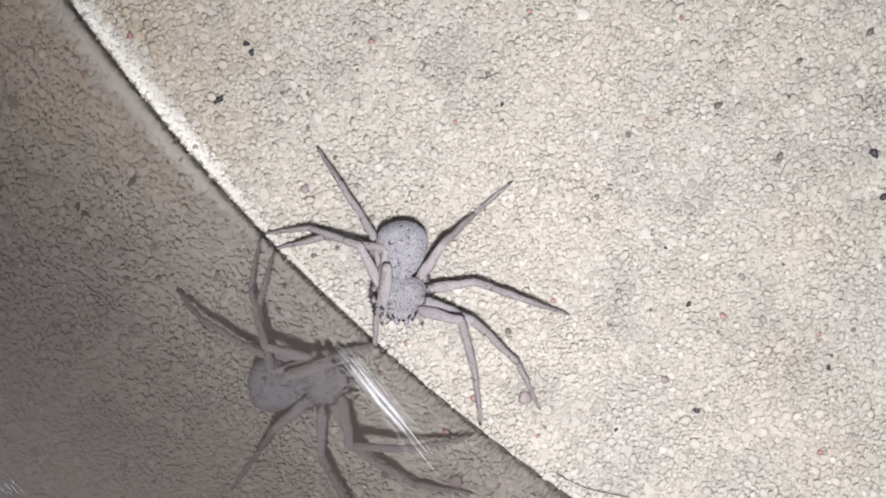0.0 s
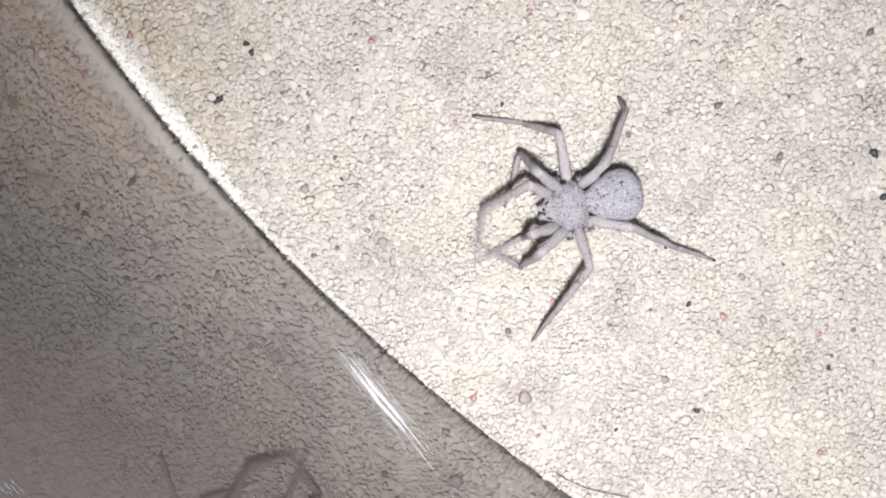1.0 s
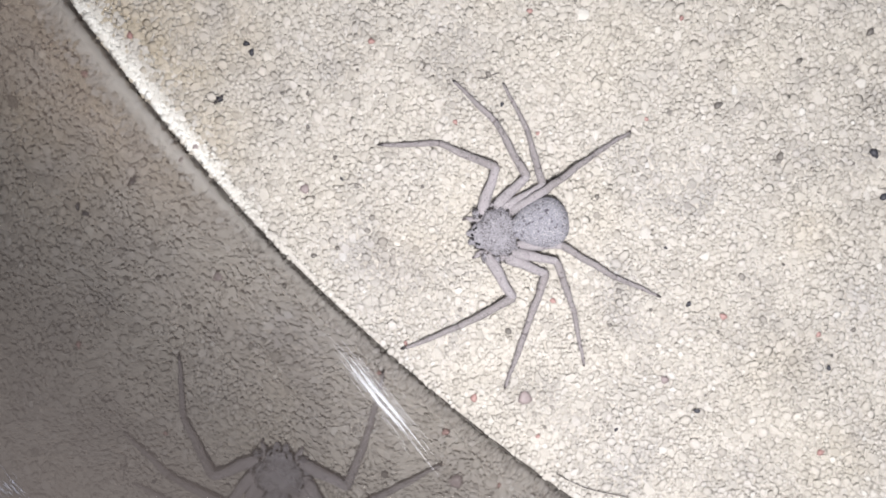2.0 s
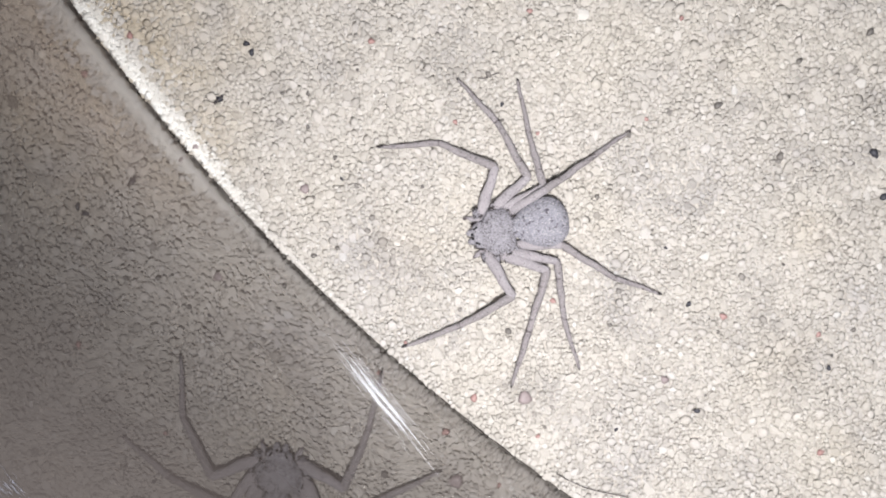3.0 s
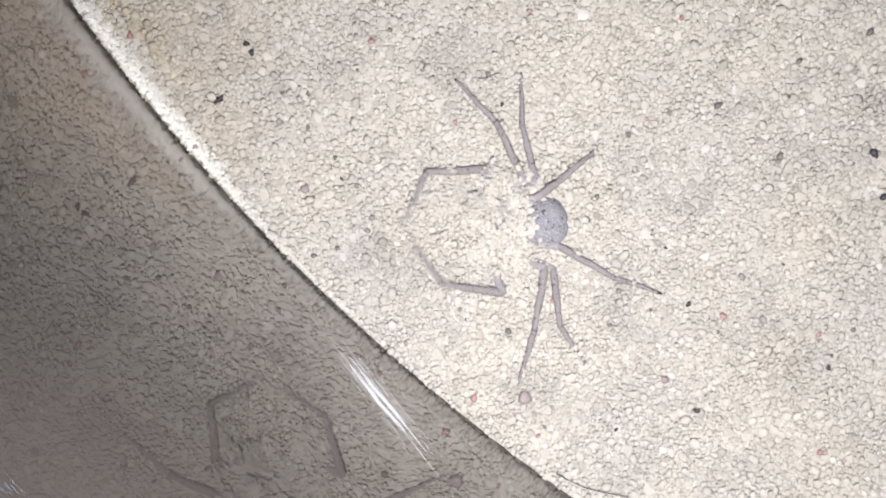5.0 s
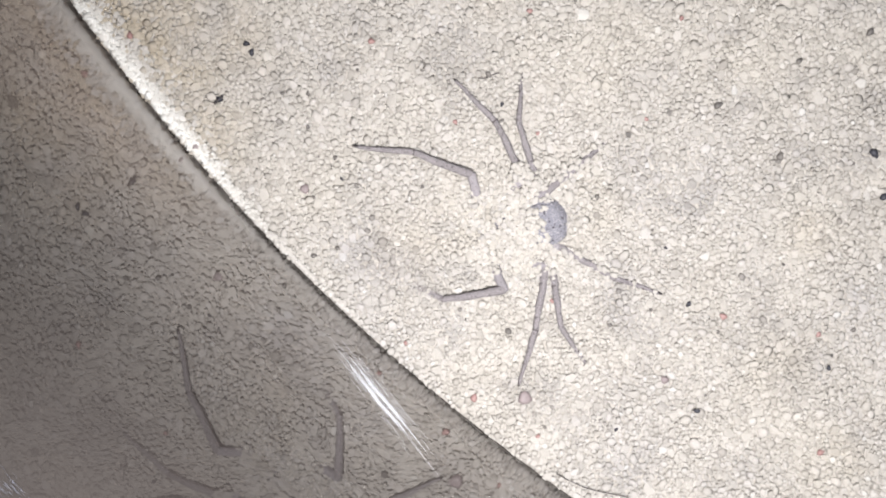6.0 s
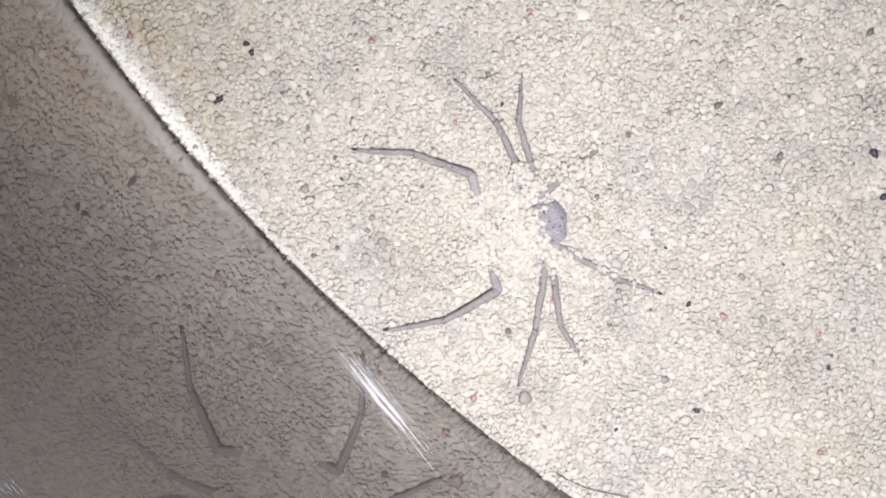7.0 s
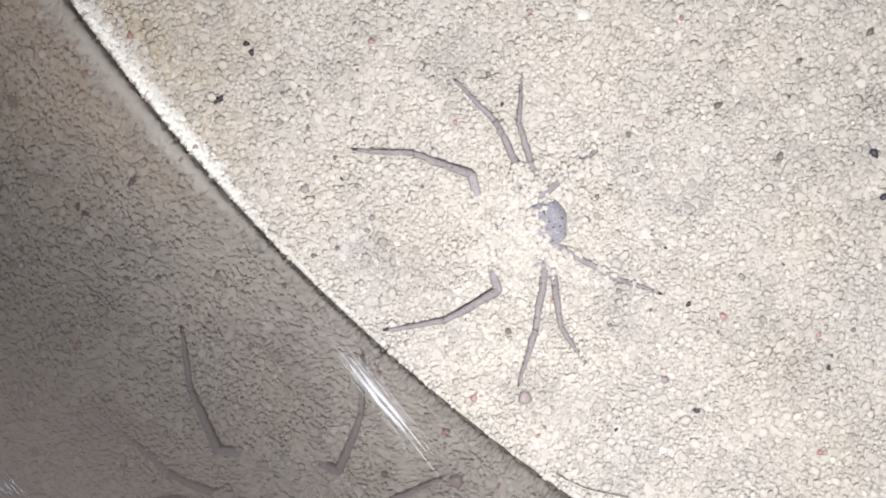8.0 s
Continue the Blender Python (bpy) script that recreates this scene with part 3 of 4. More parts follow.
for sx in (-1, 1):
    bm = limb(1.2 * MM, [0.62 * MM, 0.6 * MM, 0.42 * MM])
    bmesh.ops.transform(bm, matrix=pose(sx * 0.6 * MM, 3.5 * MM, -0.3 * MM, 0, 35, 90 - sx * 8), verts=bm.verts)
    part("fang_base", bm, M_BACK, spider)
    bm = limb(2.6 * MM, [0.42 * MM, 0.45 * MM, 0.4 * MM, 0.42 * MM, 0.25 * MM])
    bmesh.ops.transform(bm, matrix=pose(sx * 1.9 * MM, 1.9 * MM, -0.5 * MM, 0, 12, 90 - sx * 30), verts=bm.verts)
    palp = part("feeler", bm, M_LEG, spider)
    bm = limb(1.1 * MM, [0.26 * MM, 0.24 * MM, 0.1 * MM])
    c = pose(sx * 1.9 * MM, 1.9 * MM, -0.5 * MM, 0, 12, 90 - sx * 30) @ Vector((2.6 * MM, 0, 0))
    bmesh.ops.transform(bm, matrix=pose(c.x, c.y, c.z, 0, 40, 90 + sx * 10), verts=bm.verts)
    part("feeler_tip", bm, M_JOINT, palp, "dark feeler tip")

LEGS = {}


def build_leg(side, i):
    """One leg: hip knob on the body, thigh, shin, foot; each moves on the spider."""
    sx = 1 if side == "right" else -1
    hx, hy = HIPS[i]
    a, b, c = (v * MM for v in LEG_LENGTHS[i])
    bm = ball(0.95 * MM, (sx * (hx + 0.95) * MM, hy * 1.1 * MM, (HIP_Z + 0.25) * MM), (1.0, 0.75, 0.85))
    hip = part("hip", bm, M_BACK, spider)
    tagged(part("bristles", spikes([((sx * (hx + 1.0 + 0.8 * srng.uniform(-1, 1)) * MM, (hy * 1.1 + 0.7 * srng.uniform(-1, 1)) * MM, (HIP_Z + 0.85) * MM), (sx, 0, 0.6)) for _ in range(48)],
                                    srng, 0.55 * MM, 0.085 * MM), M_DARK, hip, "dark hip bristles"), kind="stuff")
    k = 0.9 if i > 2 else 1.0
    thigh = part("thigh", limb(a, [0.64 * MM * k, 0.88 * MM * k, 0.94 * MM * k, 0.92 * MM * k, 0.84 * MM * k, 0.76 * MM * k, 0.70 * MM * k, 0.68 * MM * k]), M_LEG, spider)
    shin = part("shin", limb(b, [0.66 * MM * k, 0.72 * MM * k, 0.66 * MM * k, 0.58 * MM * k, 0.63 * MM * k, 0.6 * MM * k, 0.52 * MM * k, 0.52 * MM * k, 0.48 * MM * k]), M_SHIN, spider)
    foot = part("foot", limb(c, [0.5 * MM * k, 0.49 * MM * k, 0.43 * MM * k, 0.38 * MM * k, 0.32 * MM * k, 0.23 * MM * k]), M_SHIN, spider)
    # the thigh's dark ring also draws the shadowed gap beside the carapace
    for piece, x, r in ((thigh, 1.9 * MM, 0.77 * k), (shin, 2.6 * MM, 0.60 * k), (foot, 0.0, 0.5 * k), (foot, c * 0.62, 0.36 * k)):
        bm = limb(0.22 * MM, [r * MM * 1.02, r * MM * 1.05, r * MM * 1.02])
        bmesh.ops.translate(bm, vec=(x, 0, 0), verts=bm.verts)
        part("joint", bm, M_JOINT, piece, "dark joint ring")
    bm = limb(0.95 * MM, [0.24 * MM, 0.25 * MM, 0.2 * MM, 0.09 * MM])
    bmesh.ops.translate(bm, vec=(c - 0.5 * MM, 0, 0), verts=bm.verts)
    part("claw", bm, M_DARK, foot, "dark claw tuft")
    for piece, length, r in ((thigh, a, 0.74 * k), (shin, b, 0.58 * k), (foot, c, 0.38 * k)):
        roots = []
        for _ in range(26):
            x, t = srng.uniform(0.05, 0.97) * length, srng.uniform(0, 6.283)
            roots.append(((x, r * MM * math.cos(t), r * MM * math.sin(t)), (0.5, math.cos(t), math.sin(t))))
        # extra dark bristles stand in for the shade between hip and carapace
        if piece is thigh:
            for _ in range(48):
                x, t = srng.uniform(1.0, 2.3) * MM, srng.uniform(0, 6.283)
                roots.append(((x, r * MM * math.cos(t), r * MM * math.sin(t)), (0.2, math.cos(t), math.sin(t))))
        tagged(part("bristles", spikes(roots, srng, 0.32 * MM, 0.05 * MM), M_DARK, piece), kind="stuff")
    LEGS[side, i] = (thigh, shin, foot, Vector((sx * hx * MM, hy * MM, HIP_Z * MM)), (a, b))


for side in ("right", "left"):
    for i in (1, 2, 3, 4):
        build_leg(side, i)


# ---- loose sand that the spider throws over itself ----
# rows: seconds, place in mm, pitch and heading in degrees
BODY_ROWS = [
    (0.0, -6.34, -7.04, 4.60, -0.0, 179.4),
    (0.4, -6.34, -7.04, 4.60, -0.0, 179.4),
    (0.5, -0.78, -0.17, 5.60, -0.0, 156.0),
    (0.6, 5.52, 5.69, 5.60, -0.0, 138.9),
    (0.7, 15.17, 5.86, 5.60, -0.0, 116.0),
    (0.8, 20.60, 8.19, 5.60, -0.0, 108.2),
    (1.0, 19.14, 6.47, 5.60, -0.0, 102.7),
    (1.2, 18.19, 5.69, 5.60, -0.0, 105.5),
    (1.5, 17.59, 5.52, 5.60, -0.0, 108.9),
    (1.6, 8.24, 3.16, 3.40, -0.0, 96.9),
    (1.7, 8.26, 2.31, 1.70, -0.0, 100.6),
    (2.1, 8.47, 2.68, 1.55, -0.0, 101.6),
    (2.8, 8.48, 2.68, 1.45, -0.0, 101.6),
    (3.5, 8.49, 2.68, 1.35, -0.0, 101.6),
    (3.7, 8.69, 2.78, 0.60, -1.0, 101.2),
    (3.8, 8.73, 2.79, 0.00, -2.0, 101.2),
    (4.0, 8.82, 2.82, -1.30, -5.0, 101.2),
    (4.2, 8.86, 2.83, -2.00, -7.0, 101.2),
    (4.4, 8.88, 2.84, -2.25, -8.0, 101.2),
    (4.5, 8.88, 2.84, -2.30, -8.0, 101.2),
    (4.6, 8.88, 2.84, -2.35, -8.0, 101.2),
    (4.7, 8.89, 2.84, -2.40, -8.0, 101.2),
    (5.8, 8.91, 2.85, -2.60, -7.0, 101.2),
    (5.9, 8.91, 2.85, -2.60, -6.5, 101.2),
    (6.0, 8.91, 2.85, -2.60, -6.0, 101.2),
    (6.1, 8.91, 2.85, -2.60, -6.0, 101.2),
    (6.2, 8.91, 2.85, -2.60, -6.0, 101.2),
    (8.0, 8.91, 2.85, -2.60, -6.0, 101.2),
]


def body_at(t):
    cols = list(zip(*BODY_ROWS))
    x, y, z, p, h = (float(np.interp(t, cols[0], c)) for c in cols[1:])
    return pose(x * MM, y * MM, z * MM, p, 0, h)


def skin_height(x, y, t):
    """How high the spider's back stands over a place on the sand at a time; the sand itself where it is not."""
    m = body_at(t)
    q = m.inverted() @ Vector((x, y, 0))
    best = float(swell(x, y))
    for cy, cz, ry, rx, rz in ((0.4, 0.0, 3.6, 3.8, 2.1), (-7.2, 0.6, 4.4, 3.85, 3.4)):
        u = 1 - (q.x / (rx * MM)) ** 2 - ((q.y - cy * MM) / (ry * MM)) ** 2
        if u > 0:
            top = m @ Vector((q.x, q.y, cz * MM + rz * MM * math.sqrt(u)))
            best = max(best, top.z)
    return best


def clump(seed, spread=1.3, rlow=0.35, rhigh=0.8, tries=160):
    """A loose flat heap of grains, one deep, that lie side by side."""
    r = np.random.default_rng(seed)
    reach = spread * MM
    kinds = ((tries // 8, 0.6 * rhigh * MM, rhigh * MM), (tries, rlow * MM, 0.6 * rhigh * MM))
    g = pack(r, (-reach, -reach), (reach, reach), kinds, 0.95, lambda x, y, q: np.hypot(x, y) + 0.4 * q < reach)
    v, f = grain_cloud(np.column_stack([g[:, :2], r.normal(0, 0.2 * MM, len(g))]), g[:, 2], r, 0.6)
    return array_mesh("sand_clump", v, f, M_SAND)


CLUMP_MESHES = [clump(100 + i) for i in range(8)]
DUST_MESHES = [clump(300 + i, 2.0, 0.2, 0.5, 300) for i in range(8)]
CRUMB_MESHES = [clump(200 + i, 0.75, 0.3, 0.72, 40) for i in range(6)]
GRIT_MESHES = [clump(400 + i, 0.42, 0.2, 0.36, 12) for i in range(5)]
THROWS = []
trng = np.random.default_rng(5)


def add_throw(tx, ty, when, small=False, grit=False, lift=-0.27):
    """A clump that is dug up before the spider and lands on the plan place (tx, ty)."""
    ob = tagged(new("sand_clump", GRIT_MESHES[len(THROWS) % 5] if grit else CRUMB_MESHES[len(THROWS) % 6] if small else CLUMP_MESHES[len(THROWS) % 8]), "small clump of cream sand grains thrown by the spider", "sand", "clumps of thrown sand", "stuff")
    fx, fy, _ = px(trng.uniform(665, 800), np.clip(ty + trng.uniform(-70, 70), 300, 560))
    gx, gy, _ = px(tx, ty)
    THROWS.append((ob, fx, fy, gx, gy, when, lift * MM))


for when, count, (x0, x1, y0, y1) in ((3.80, 6, (815, 850, 350, 470)), (3.92, 8, (825, 885, 350, 470)), (4.08, 7, (840, 915, 345, 475)), (4.22, 6, (850, 920, 350, 480)),
                                      (4.40, 5, (860, 930, 345, 485)), (4.60, 5, (880, 935, 345, 490)), (4.95, 5, (900, 940, 320, 490)), (5.30, 5, (905, 945, 310, 500)),
                                      (5.60, 5, (915, 948, 310, 500)), (5.78, 4, (915, 948, 325, 490))):
    for _ in range(count):
        add_throw(trng.uniform(x0, x1), trng.uniform(y0, y1), when + trng.uniform(-0.08, 0.08))
for x, y, when in ((1000, 318, 4.9), (985, 322, 5.2), (1030, 300, 5.4), (1060, 262, 5.3), (1012, 310, 5.6), (990, 458, 5.2), (1012, 468, 5.5), (1035, 475, 5.6), (975, 465, 4.9),
                   (948, 318, 5.0), (962, 330, 5.5), (985, 335, 5.7), (1045, 285, 5.6), (975, 345, 5.75),
                   (960, 352, 5.3), (970, 352, 5.7), (955, 362, 5.5), (958, 432, 5.2), (968, 440, 5.5), (955, 420, 5.6), (952, 400, 5.4), (956, 380, 5.65), (985, 350, 5.85), (972, 446, 5.7)):
    add_throw(x, y, when)


for _ in range(110):
    a = trng.uniform(0, 6.283)
    if math.cos(a) < 0.35:
        add_throw(980 + 28 * math.cos(a) * trng.uniform(0.6, 1.3), 396 + 45 * math.sin(a) * trng.uniform(0.72, 1.15), trng.uniform(4.9, 5.8), True)
for when, x0, x1, y0, y1, count in ((4.2, 900, 918, 345, 445, 6), (4.32, 910, 932, 350, 440, 7), (4.42, 920, 943, 350, 445, 7), (4.6, 925, 948, 350, 440, 5)):
    for _ in range(count):
        add_throw(trng.uniform(x0, x1), trng.uniform(y0, y1), when + trng.uniform(-0.04, 0.04), False, False, 0.05)
# crumbs on the thighs and along the hind legs
for x0, y0, x1, y1, count, lift in ((995, 440, 1060, 476, 16, 0.4), (1060, 476, 1120, 500, 9, 0.3), (924, 300, 952, 332, 20, 0.8), (906, 298, 934, 332, 20, 0.8), (915, 370, 940, 408, 10, 0.3), (955, 470, 985, 492, 9, 0.3),
                                    (956, 340, 1022, 292, 30, 0.55), (1022, 292, 1080, 250, 16, 0.35), (835, 352, 852, 362, 5, 0.2), (872, 478, 885, 492, 5, 0.2)):
    for _ in range(count):
        f = trng.uniform(0, 1)
        add_throw(x0 + (x1 - x0) * f + trng.normal(0, 5), y0 + (y1 - y0) * f + trng.normal(0, 5), trng.uniform(4.5, 5.8), True, False, lift)

for _ in range(34):
    add_throw(982 + trng.normal(0, 15), 396 + trng.normal(0, 28), trng.uniform(5.0, 5.8), True, True)

# more sand is only stirred about before the spider
HOPS = []
for _ in range(46):
    ob = tagged(new("sand_clump", DUST_MESHES[len(HOPS) % 8]), "small clump of cream sand grains stirred by the spider", "sand", "clumps of thrown sand", "stuff")
    side = 1 if len(HOPS) % 2 else -1
    x, y, _ = px(trng.uniform(680, 850), 420 + side * trng.uniform(10, 125))
    HOPS.append((ob, x, y, sorted(trng.uniform(3.65, 6.0, 3))))

# rows of a leg: seconds, then turn and lift in degrees of thigh, shin and foot
LEFT_1 = [
    (0.00, 170, 40, 105, -20, 97, -31),
    (0.40, 170, 40, 105, -20, 97, -31),
    (0.50, 156, 34, 115, -29, 101, -31),
    (0.60, 200, 72, 108, -37, 89, -46),
    (0.70, 102, 77, 116, -45, 111, -48),
    (0.80, 100, 53, 83, -80, 113, -15),
    (0.966, 94, 57, 91, -88, 75, -16),
    (1.00, 94, 57, 116, -88, 105, -16),
    (1.034, 94, 57, 141, -88, 135, -16),
    (1.20, 88, 48, 69, -85, 136, -11),
    (1.50, 82, 31, 100, -74, 225, 0),
    (1.60, 159, 63, 110, -39, 98, -18),
    (1.70, 199, -5, 104, 4, 104, -2),
    (2.10, 198, 18, 108, -15, 99, -1),
    (2.80, 198, 20, 109, -16, 99, -1),
    (3.50, 198, 21, 109, -17, 99, -1),
    (3.70, 207, 15, 113, -8, 86, -1),
    (3.80, 216, 32, 122, -23, 92, 5),
    (3.966, 217, 28, 120, -5, 140, 3),
    (4.00, 217, 28, 110, -5, 105, 3),
    (4.034, 217, 28, 100, -5, 70, 3),
    (4.20, 219, 23, 79, 6, 28, 1),
    (4.40, 208, 35, 103, -2, 106, 8),
    (4.466, 203, 31, 87, 2, 39, -13),
    (4.50, 203, 31, 99, 2, 79, -13),
    (4.534, 203, 31, 111, 2, 119, -13),
    (4.60, 194, 35, 42, -1, -48, -8),
    (4.70, 196, 31, 106, 4, 55, 5),
    (4.90, 194, 33, 104, 4, 102, 6),
    (5.10, 188, 32, 36, 2, -54, -8),
    (5.30, 188, 35, 104, 3, 105, 6),
    (5.55, 182, 32, 29, 3, 281, -10),
    (5.65, 189, 38, 100, -0, 111, 6),
    (5.80, 178, 38, 23, 0, 269, -9),
    (5.90, 190, 40, 106, -2, 106, 8),
    (5.966, 194, 37, 94, 1, 90, -16),
    (6.00, 194, 37, 88, 1, 55, -16),
    (6.034, 194, 37, 82, 1, 20, -16),
    (6.10, 187, 39, 107, 1, 98, 4),
    (6.20, 186, 39, 108, -1, 88, 5),
    (8.00, 186, 39, 108, -1, 88, 5),
]
LEFT_2 = [
    (0.00, 159, 12, 137, -16, 117, -18),
    (0.40, 159, 12, 137, -16, 117, -18),
    (0.50, 169, -13, 143, -12, 123, -1),
    (0.60, 184, 43, 143, -30, 128, -30),
    (0.70, 189, 64, 106, -25, 64, -73),
    (0.80, 138, 44, 125, -75, 89, -7),
    (0.966, 117, 44, 108, -73, 24, -8),
    (1.00, 117, 44, 123, -73, 49, -8),
    (1.034, 117, 44, 138, -73, 74, -8),
    (1.20, 106, 50, 97, -41, 19, -36),
    (1.50, 113, 55, 127, -78, -144, -16),
    (1.60, 226, 55, 163, -34, -221, -28),
    (1.70, 226, -3, 142, 1, -219, -2),
    (2.10, 239, 6, 152, -3, -209, -2),
    (2.80, 239, 7, 152, -3, -209, -2),
    (3.50, 239, 8, 153, -4, -209, -2),
    (3.70, 241, 13, 154, -6, -215, -2),
    (3.80, 241, 19, 156, -7, -217, -2),
    (4.00, 240, 19, 159, -2, -207, -0),
    (5.80, 241, 17, 160, 6, -208, 2),
    (6.20, 241, 18, 160, 6, -208, 2),
    (8.00, 241, 18, 160, 6, -208, 2),
]
LEFT_3 = [
    (0.00, -171, 6, 161, 3, 161, -37),
    (0.40, -171, 6, 161, 3, 161, -37),
    (0.50, -131, 34, 175, -20, 165, -48),
    (0.60, -120, 53, 172, -34, 136, -51),
    (0.70, -124, 49, 168, -32, 150, -38),
    (0.80, -161, 49, 162, -40, 145, -41),
    (1.00, -183, 39, 134, -28, 137, -46),
    (1.20, -187, 42, 129, -40, 139, -37),
    (1.50, -193, 44, 127, -41, 139, -38),
    (1.60, -111, 48, 190, -33, 145, -29),
    (1.70, -112, 35, 230, -52, 156, 23),
    (2.10, -114, 8, 176, -5, 186, -5),
    (2.80, -114, 9, 176, -5, 186, -5),
    (3.50, -114, 10, 176, -5, 186, -5),
    (4.00, -120, 16, 175, 3, 200, -14),
    (5.80, -125, 14, 177, 13, 202, -17),
    (6.20, -125, 15, 177, 13, 202, -17),
    (8.00, -125, 15, 177, 13, 202, -17),
]
LEFT_4 = [
    (0.00, -124, 28, -135, -46, -139, 0),
    (0.40, -124, 28, -135, -46, -139, 0),
    (0.50, -97, 56, -105, -70, -115, -14),
    (0.60, -108, 24, -114, -17, -117, -35),
    (0.70, -106, 7, -111, -22, -119, -6),
    (0.80, -130, 19, -126, -25, -125, -21),
    (1.00, -115, 31, -123, -32, -119, -23),
    (1.20, -122, 34, -128, -30, -118, -30),
    (1.50, -125, 33, -129, -35, -124, -23),
    (1.60, -103, 28, -119, -37, -138, 0),
    (1.70, -101, 9, -129, -9, -137, -1),
    (2.10, -102, 12, -133, -6, -121, -4),
    (2.80, -102, 13, -133, -6, -121, -4),
    (3.50, -102, 13, -133, -6, -121, -4),
    (4.00, -103, 21, -131, -9, -121, -7),
    (5.80, -105, 17, -131, -4, -120, -6),
    (6.20, -105, 18, -131, -3, -120, -6),
    (8.00, -105, 18, -131, -3, -120, -6),
]
RIGHT_1 = [
    (0.00, -94, 39, 76, -39, 83, -23),
    (0.40, -94, 39, 76, -39, 83, -23),
    (0.467, -50, 44, 63, -27, 78, -45),
    (0.50, -37, 45, 59, -24, 77, -51),
    (0.533, -21, 42, 64, -26, 83, -46),
    (0.60, 35, 31, 81, -31, 104, -27),
    (0.70, -12, 63, 86, -38, 154, -46),
    (0.80, 64, 56, 104, -28, 185, -54),
    (0.966, 66, 62, 79, -45, 128, -39),
    (1.00, 66, 62, 104, -45, 158, -39),
    (1.034, 66, 62, 129, -45, 188, -39),
    (1.20, 82, 60, 86, -74, 209, -21),
    (1.50, 69, 50, 87, -77, 210, -14),
    (1.60, -24, 52, 42, -38, 64, -22),
    (1.70, -30, 4, 55, -5, 73, -1),
    (2.10, -29, 10, 54, -8, 82, -1),
    (2.80, -28, 12, 54, -9, 82, -1),
    (3.50, -28, 13, 54, -10, 82, -1),
    (3.70, -38, 13, 55, -8, 147, 2),
    (3.80, -38, 14, 56, -4, 158, 1),
    (3.966, -33, 24, 48, -3, 73, 5),
    (4.00, -33, 24, 56, -3, 113, 5),
    (4.034, -33, 24, 64, -3, 153, 5),
    (4.20, -28, 24, 56, 4, 77, 6),
    (4.40, -34, 17, 79, 16, 176, -4),
    (4.466, -26, 23, 54, 9, 71, 6),
    (4.50, -26, 23, 68, 9, 109, 6),
    (4.534, -26, 23, 82, 9, 147, 6),
    (4.60, -25, 24, 71, 9, 86, 6),
    (4.70, -24, 23, 71, 10, 128, 4),
    (4.90, -24, 15, 101, 21, 209, -10),
    (5.10, -16, 28, 63, 7, 77, 6),
    (5.30, -16, 13, 123, 26, 225, -14),
    (5.55, -8, 31, 58, 5, 69, 5),
    (5.65, -8, 18, 138, 19, 245, -13),
    (5.80, 1, 37, 45, 2, 421, 5),
    (5.90, -8, 34, 150, 4, 257, -11),
    (6.00, -1, 36, 57, 2, 433, 5),
    (6.10, -1, 36, 58, 3, 436, 5),
    (6.20, -1, 36, 58, 0, 435, 7),
    (8.00, -1, 36, 58, 0, 435, 7),
]
RIGHT_2 = [
    (0.00, -96, 24, -11, -16, 13, -22),
    (0.40, -96, 24, -11, -16, 13, -22),
    (0.467, -64, 15, 1, -32, 15, -6),
    (0.50, -55, 12, 5, -36, 16, -1),
    (0.533, -55, 18, 8, -34, 27, -10),
    (0.60, -54, 40, 19, -26, 65, -42),
    (0.70, -49, 49, 47, -31, 114, -46),
    (0.80, -11, 65, 62, -59, 82, -29),
    (1.00, 53, 59, 10, -65, 153, -21),
    (1.20, 55, 32, 104, -73, 138, 9),
    (1.50, 34, 34, 125, -83, 145, 20),
    (1.60, -64, 42, 7, -31, 25, -12),
    (1.70, -53, 5, 19, -7, 44, 0),
    (2.10, -59, 8, 17, -5, 31, -1),
    (2.80, -59, 8, 17, -5, 31, -1),
    (3.50, -59, 9, 17, -6, 31, -1),
    (4.00, -58, 19, 17, -3, 32, 2),
    (4.70, -57, 22, 15, -1, 32, 4),
    (5.80, -56, 21, 16, 2, 33, 3),
    (6.20, -56, 21, 16, 2, 33, 3),
    (8.00, -56, 21, 16, 2, 33, 3),
]
RIGHT_3 = [
    (0.00, -65, 27, -18, -23, 6, -23),
    (0.40, -65, 27, -18, -23, 6, -23),
    (0.467, -52, 39, 5, -38, 14, -21),
    (0.50, -48, 42, 11, -42, 16, -20),
    (0.533, -48, 40, 4, -38, 13, -26),
    (0.60, -47, 35, -19, -23, 4, -47),
    (0.70, -35, 34, 30, -32, 64, -27),
    (0.80, -17, 34, 40, -54, 66, -15),
    (1.00, 0, 16, 48, -54, 73, 18),
    (1.20, -8, 18, 44, -56, 63, 12),
    (1.50, -15, 19, 39, -57, 56, 7),
    (1.60, -72, 50, 14, -22, 32, -44),
    (1.70, -66, 11, 2, -17, 62, 7),
    (2.10, -73, 10, 3, -8, -0, -2),
    (2.80, -73, 11, 3, -8, -0, -2),
    (3.50, -73, 13, 3, -9, -0, -1),
    (4.00, -69, 21, 4, -6, -6, -4),
    (4.70, -63, 24, 1, -3, -8, -8),
    (5.80, -58, 13, 6, 14, -14, -18),
    (6.20, -58, 15, 6, 14, -15, -17),
    (8.00, -58, 15, 6, 14, -15, -17),
]
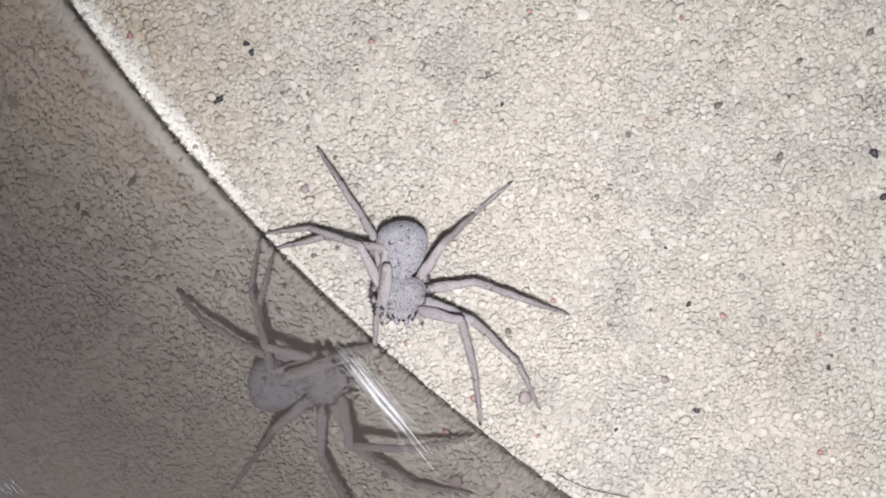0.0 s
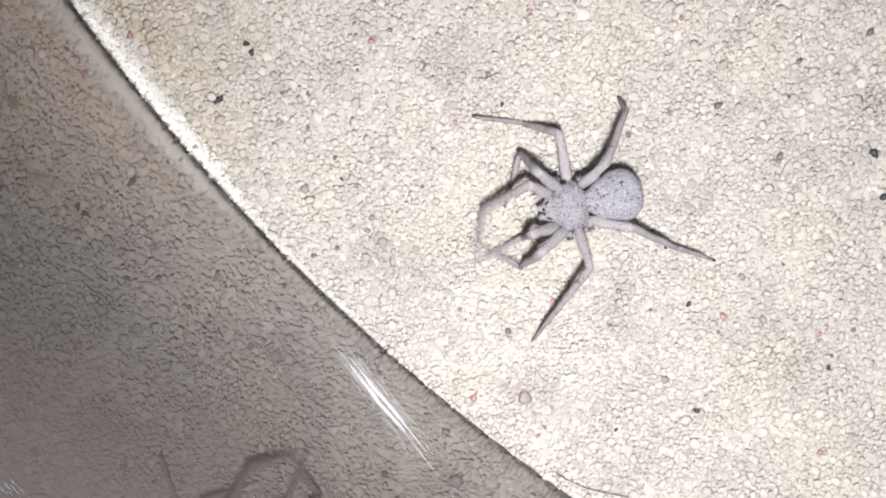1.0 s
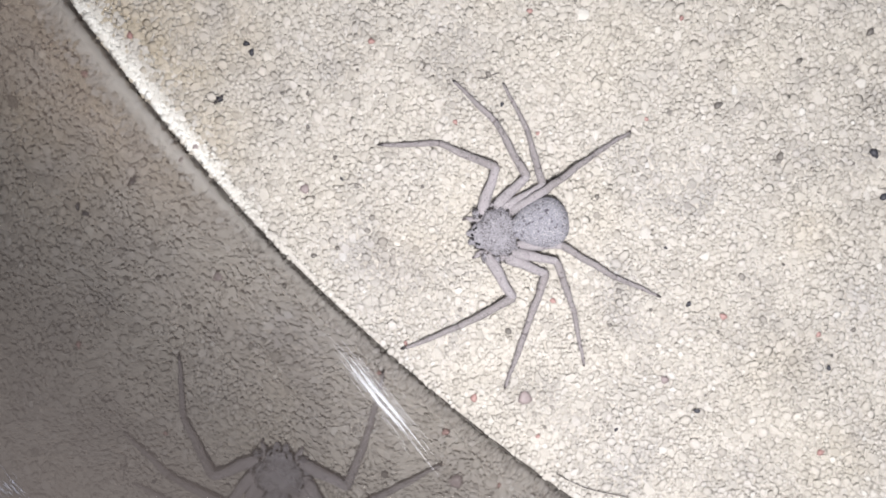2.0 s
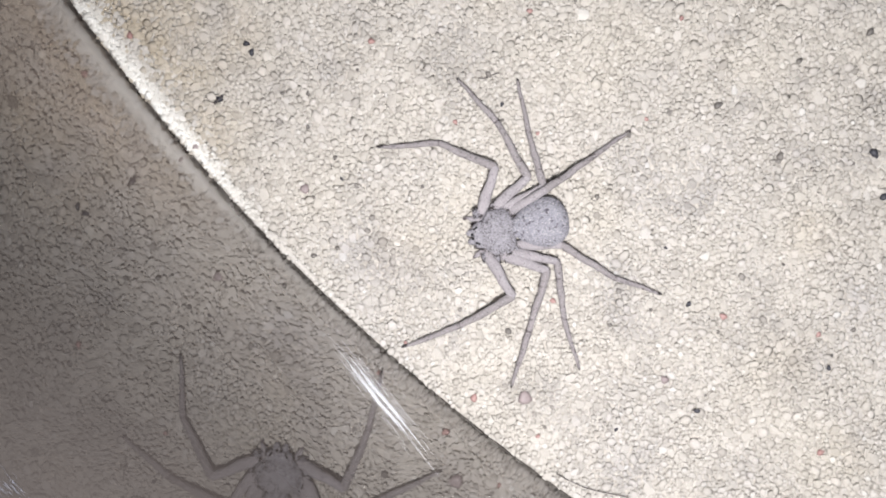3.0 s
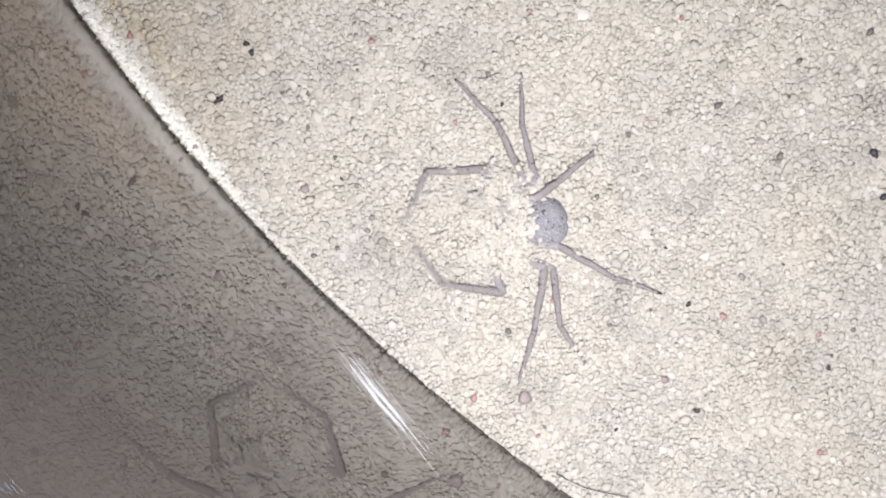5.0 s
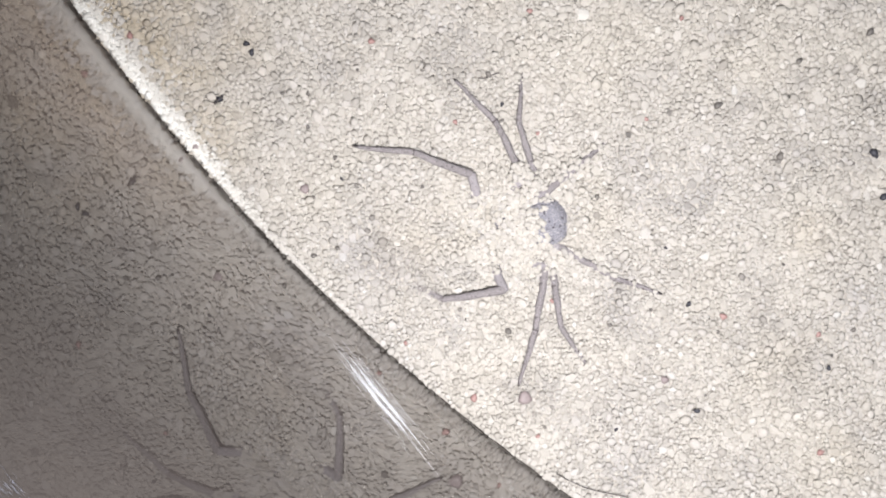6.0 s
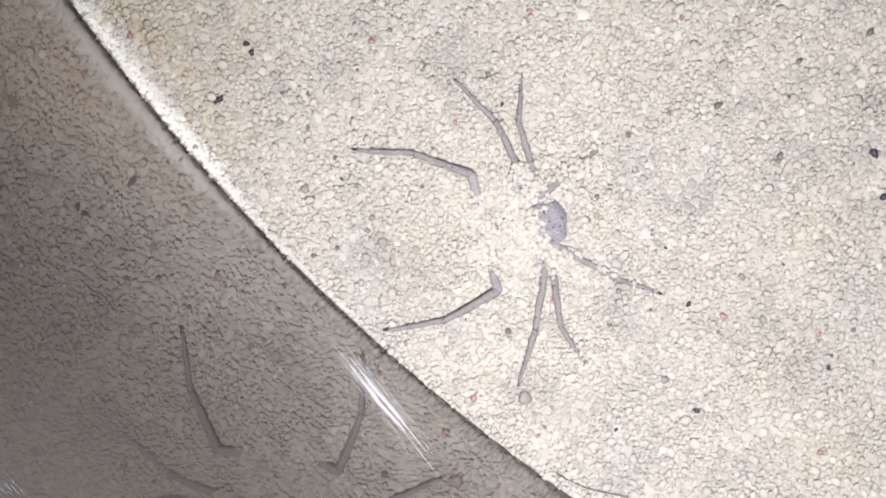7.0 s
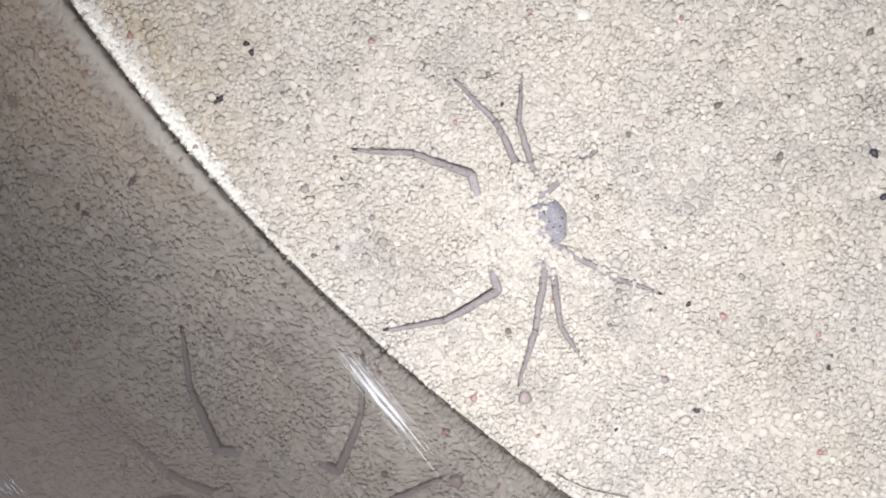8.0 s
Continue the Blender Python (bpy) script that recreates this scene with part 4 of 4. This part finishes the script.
RIGHT_4 = [
    (0.00, -73, 4, -57, 5, -55, -36),
    (0.40, -73, 4, -57, 5, -55, -36),
    (0.50, -67, -23, -69, -5, -68, -0),
    (0.60, -82, 35, -43, -18, -31, -51),
    (0.70, -57, 0, -67, -28, -66, 5),
    (0.80, -62, 40, -50, -36, -31, -28),
    (1.00, -57, 54, -37, -24, -17, -64),
    (1.20, -54, 52, -52, -29, -12, -59),
    (1.50, -59, 56, -46, -26, -45, -67),
    (1.60, -67, 32, -54, -32, -46, -8),
    (1.70, -70, 18, -61, -16, -78, -8),
    (2.10, -69, 27, -67, -16, -67, -14),
    (2.80, -69, 27, -67, -16, -67, -14),
    (3.50, -69, 27, -67, -16, -67, -14),
    (4.00, -72, 36, -62, -17, -63, -32),
    (4.70, -72, 36, -62, -18, -63, -34),
    (5.80, -72, 23, -61, -6, -63, -35),
    (8.00, -72, 23, -61, -6, -63, -35),
]



def leg_walk(side, i, rows):
    thigh, shin, foot, hip, (a, b) = LEGS[side, i]
    cols = list(zip(*rows))
    times = sorted({round(t, 3) for t, *_ in rows} | {round(k * 0.1, 3) for k in range(81)})
    keys = ([], [], [])
    for t in times:
        v = [float(np.interp(t, cols[0], c)) for c in cols[1:]]
        at = hip.copy()
        for k, length in enumerate((a, b, 0)):
            m = pose(at.x, at.y, at.z, 0, -v[2 * k + 1], v[2 * k])
            keys[k].append((t, m))
            at = m @ Vector((length, 0, 0))
    for piece, ks in zip((thigh, shin, foot), keys):
        walk(piece, ks)


def throw_walk(ob, fx, fy, gx, gy, when, lift):
    turn = (fx * 9e5) % 360
    rows = [(0.0, pose(fx, fy, -0.0012, 0, 0, turn)), (when - 0.2, pose(fx, fy, -0.0012, 0, 0, turn)), (when - 0.13, pose(fx, fy, 0.0004, 10, 0, turn + 10))]
    rows.append((when - 0.065, pose((fx + gx) / 2, (fy + gy) / 2, 0.0022, 50, 20, turn + 40)))
    rest = turn + 70
    for t in [when] + [s for s in (4.0, 4.2, 4.7, 5.8, 6.2, 8.0) if s > when + 0.05]:
        rows.append((t, pose(gx, gy, skin_height(gx, gy, t) + lift, 0, 0, rest)))
    walk(ob, rows)


def hop_walk(ob, x, y, times):
    rows = [(0.0, pose(x, y, -0.0011, 0, 0, 0))]
    for i, t in enumerate(times):
        if t < rows[-1][0] + 0.12:
            continue
        nx, ny = x + 0.005 + 0.001 * i, y * 0.9
        rows.append((t - 0.02, pose(x, y, -0.0011 if i == 0 else -0.0003, 0, 0, 60 * i)))
        rows.append((t + 0.05, pose((x + nx) / 2, (y + ny) / 2, 0.0010, 30, 20, 60 * i + 25)))
        rows.append((t + 0.11, pose(nx, ny, -0.0003, 0, 0, 60 * i + 55)))
        x, y = nx, ny
    rows.append((8.0, rows[-1][1]))
    walk(ob, rows)


def motions():
    walk(spider, [(r[0], pose(r[1] * MM, r[2] * MM, r[3] * MM, r[4], 0, r[5])) for r in BODY_ROWS])
    for i, rows in enumerate((RIGHT_1, RIGHT_2, RIGHT_3, RIGHT_4), 1):
        leg_walk("right", i, rows)
    for i, rows in enumerate((LEFT_1, LEFT_2, LEFT_3, LEFT_4), 1):
        leg_walk("left", i, rows)
    for throw in THROWS:
        throw_walk(*throw)
    for hop in HOPS:
        hop_walk(*hop)


motions()
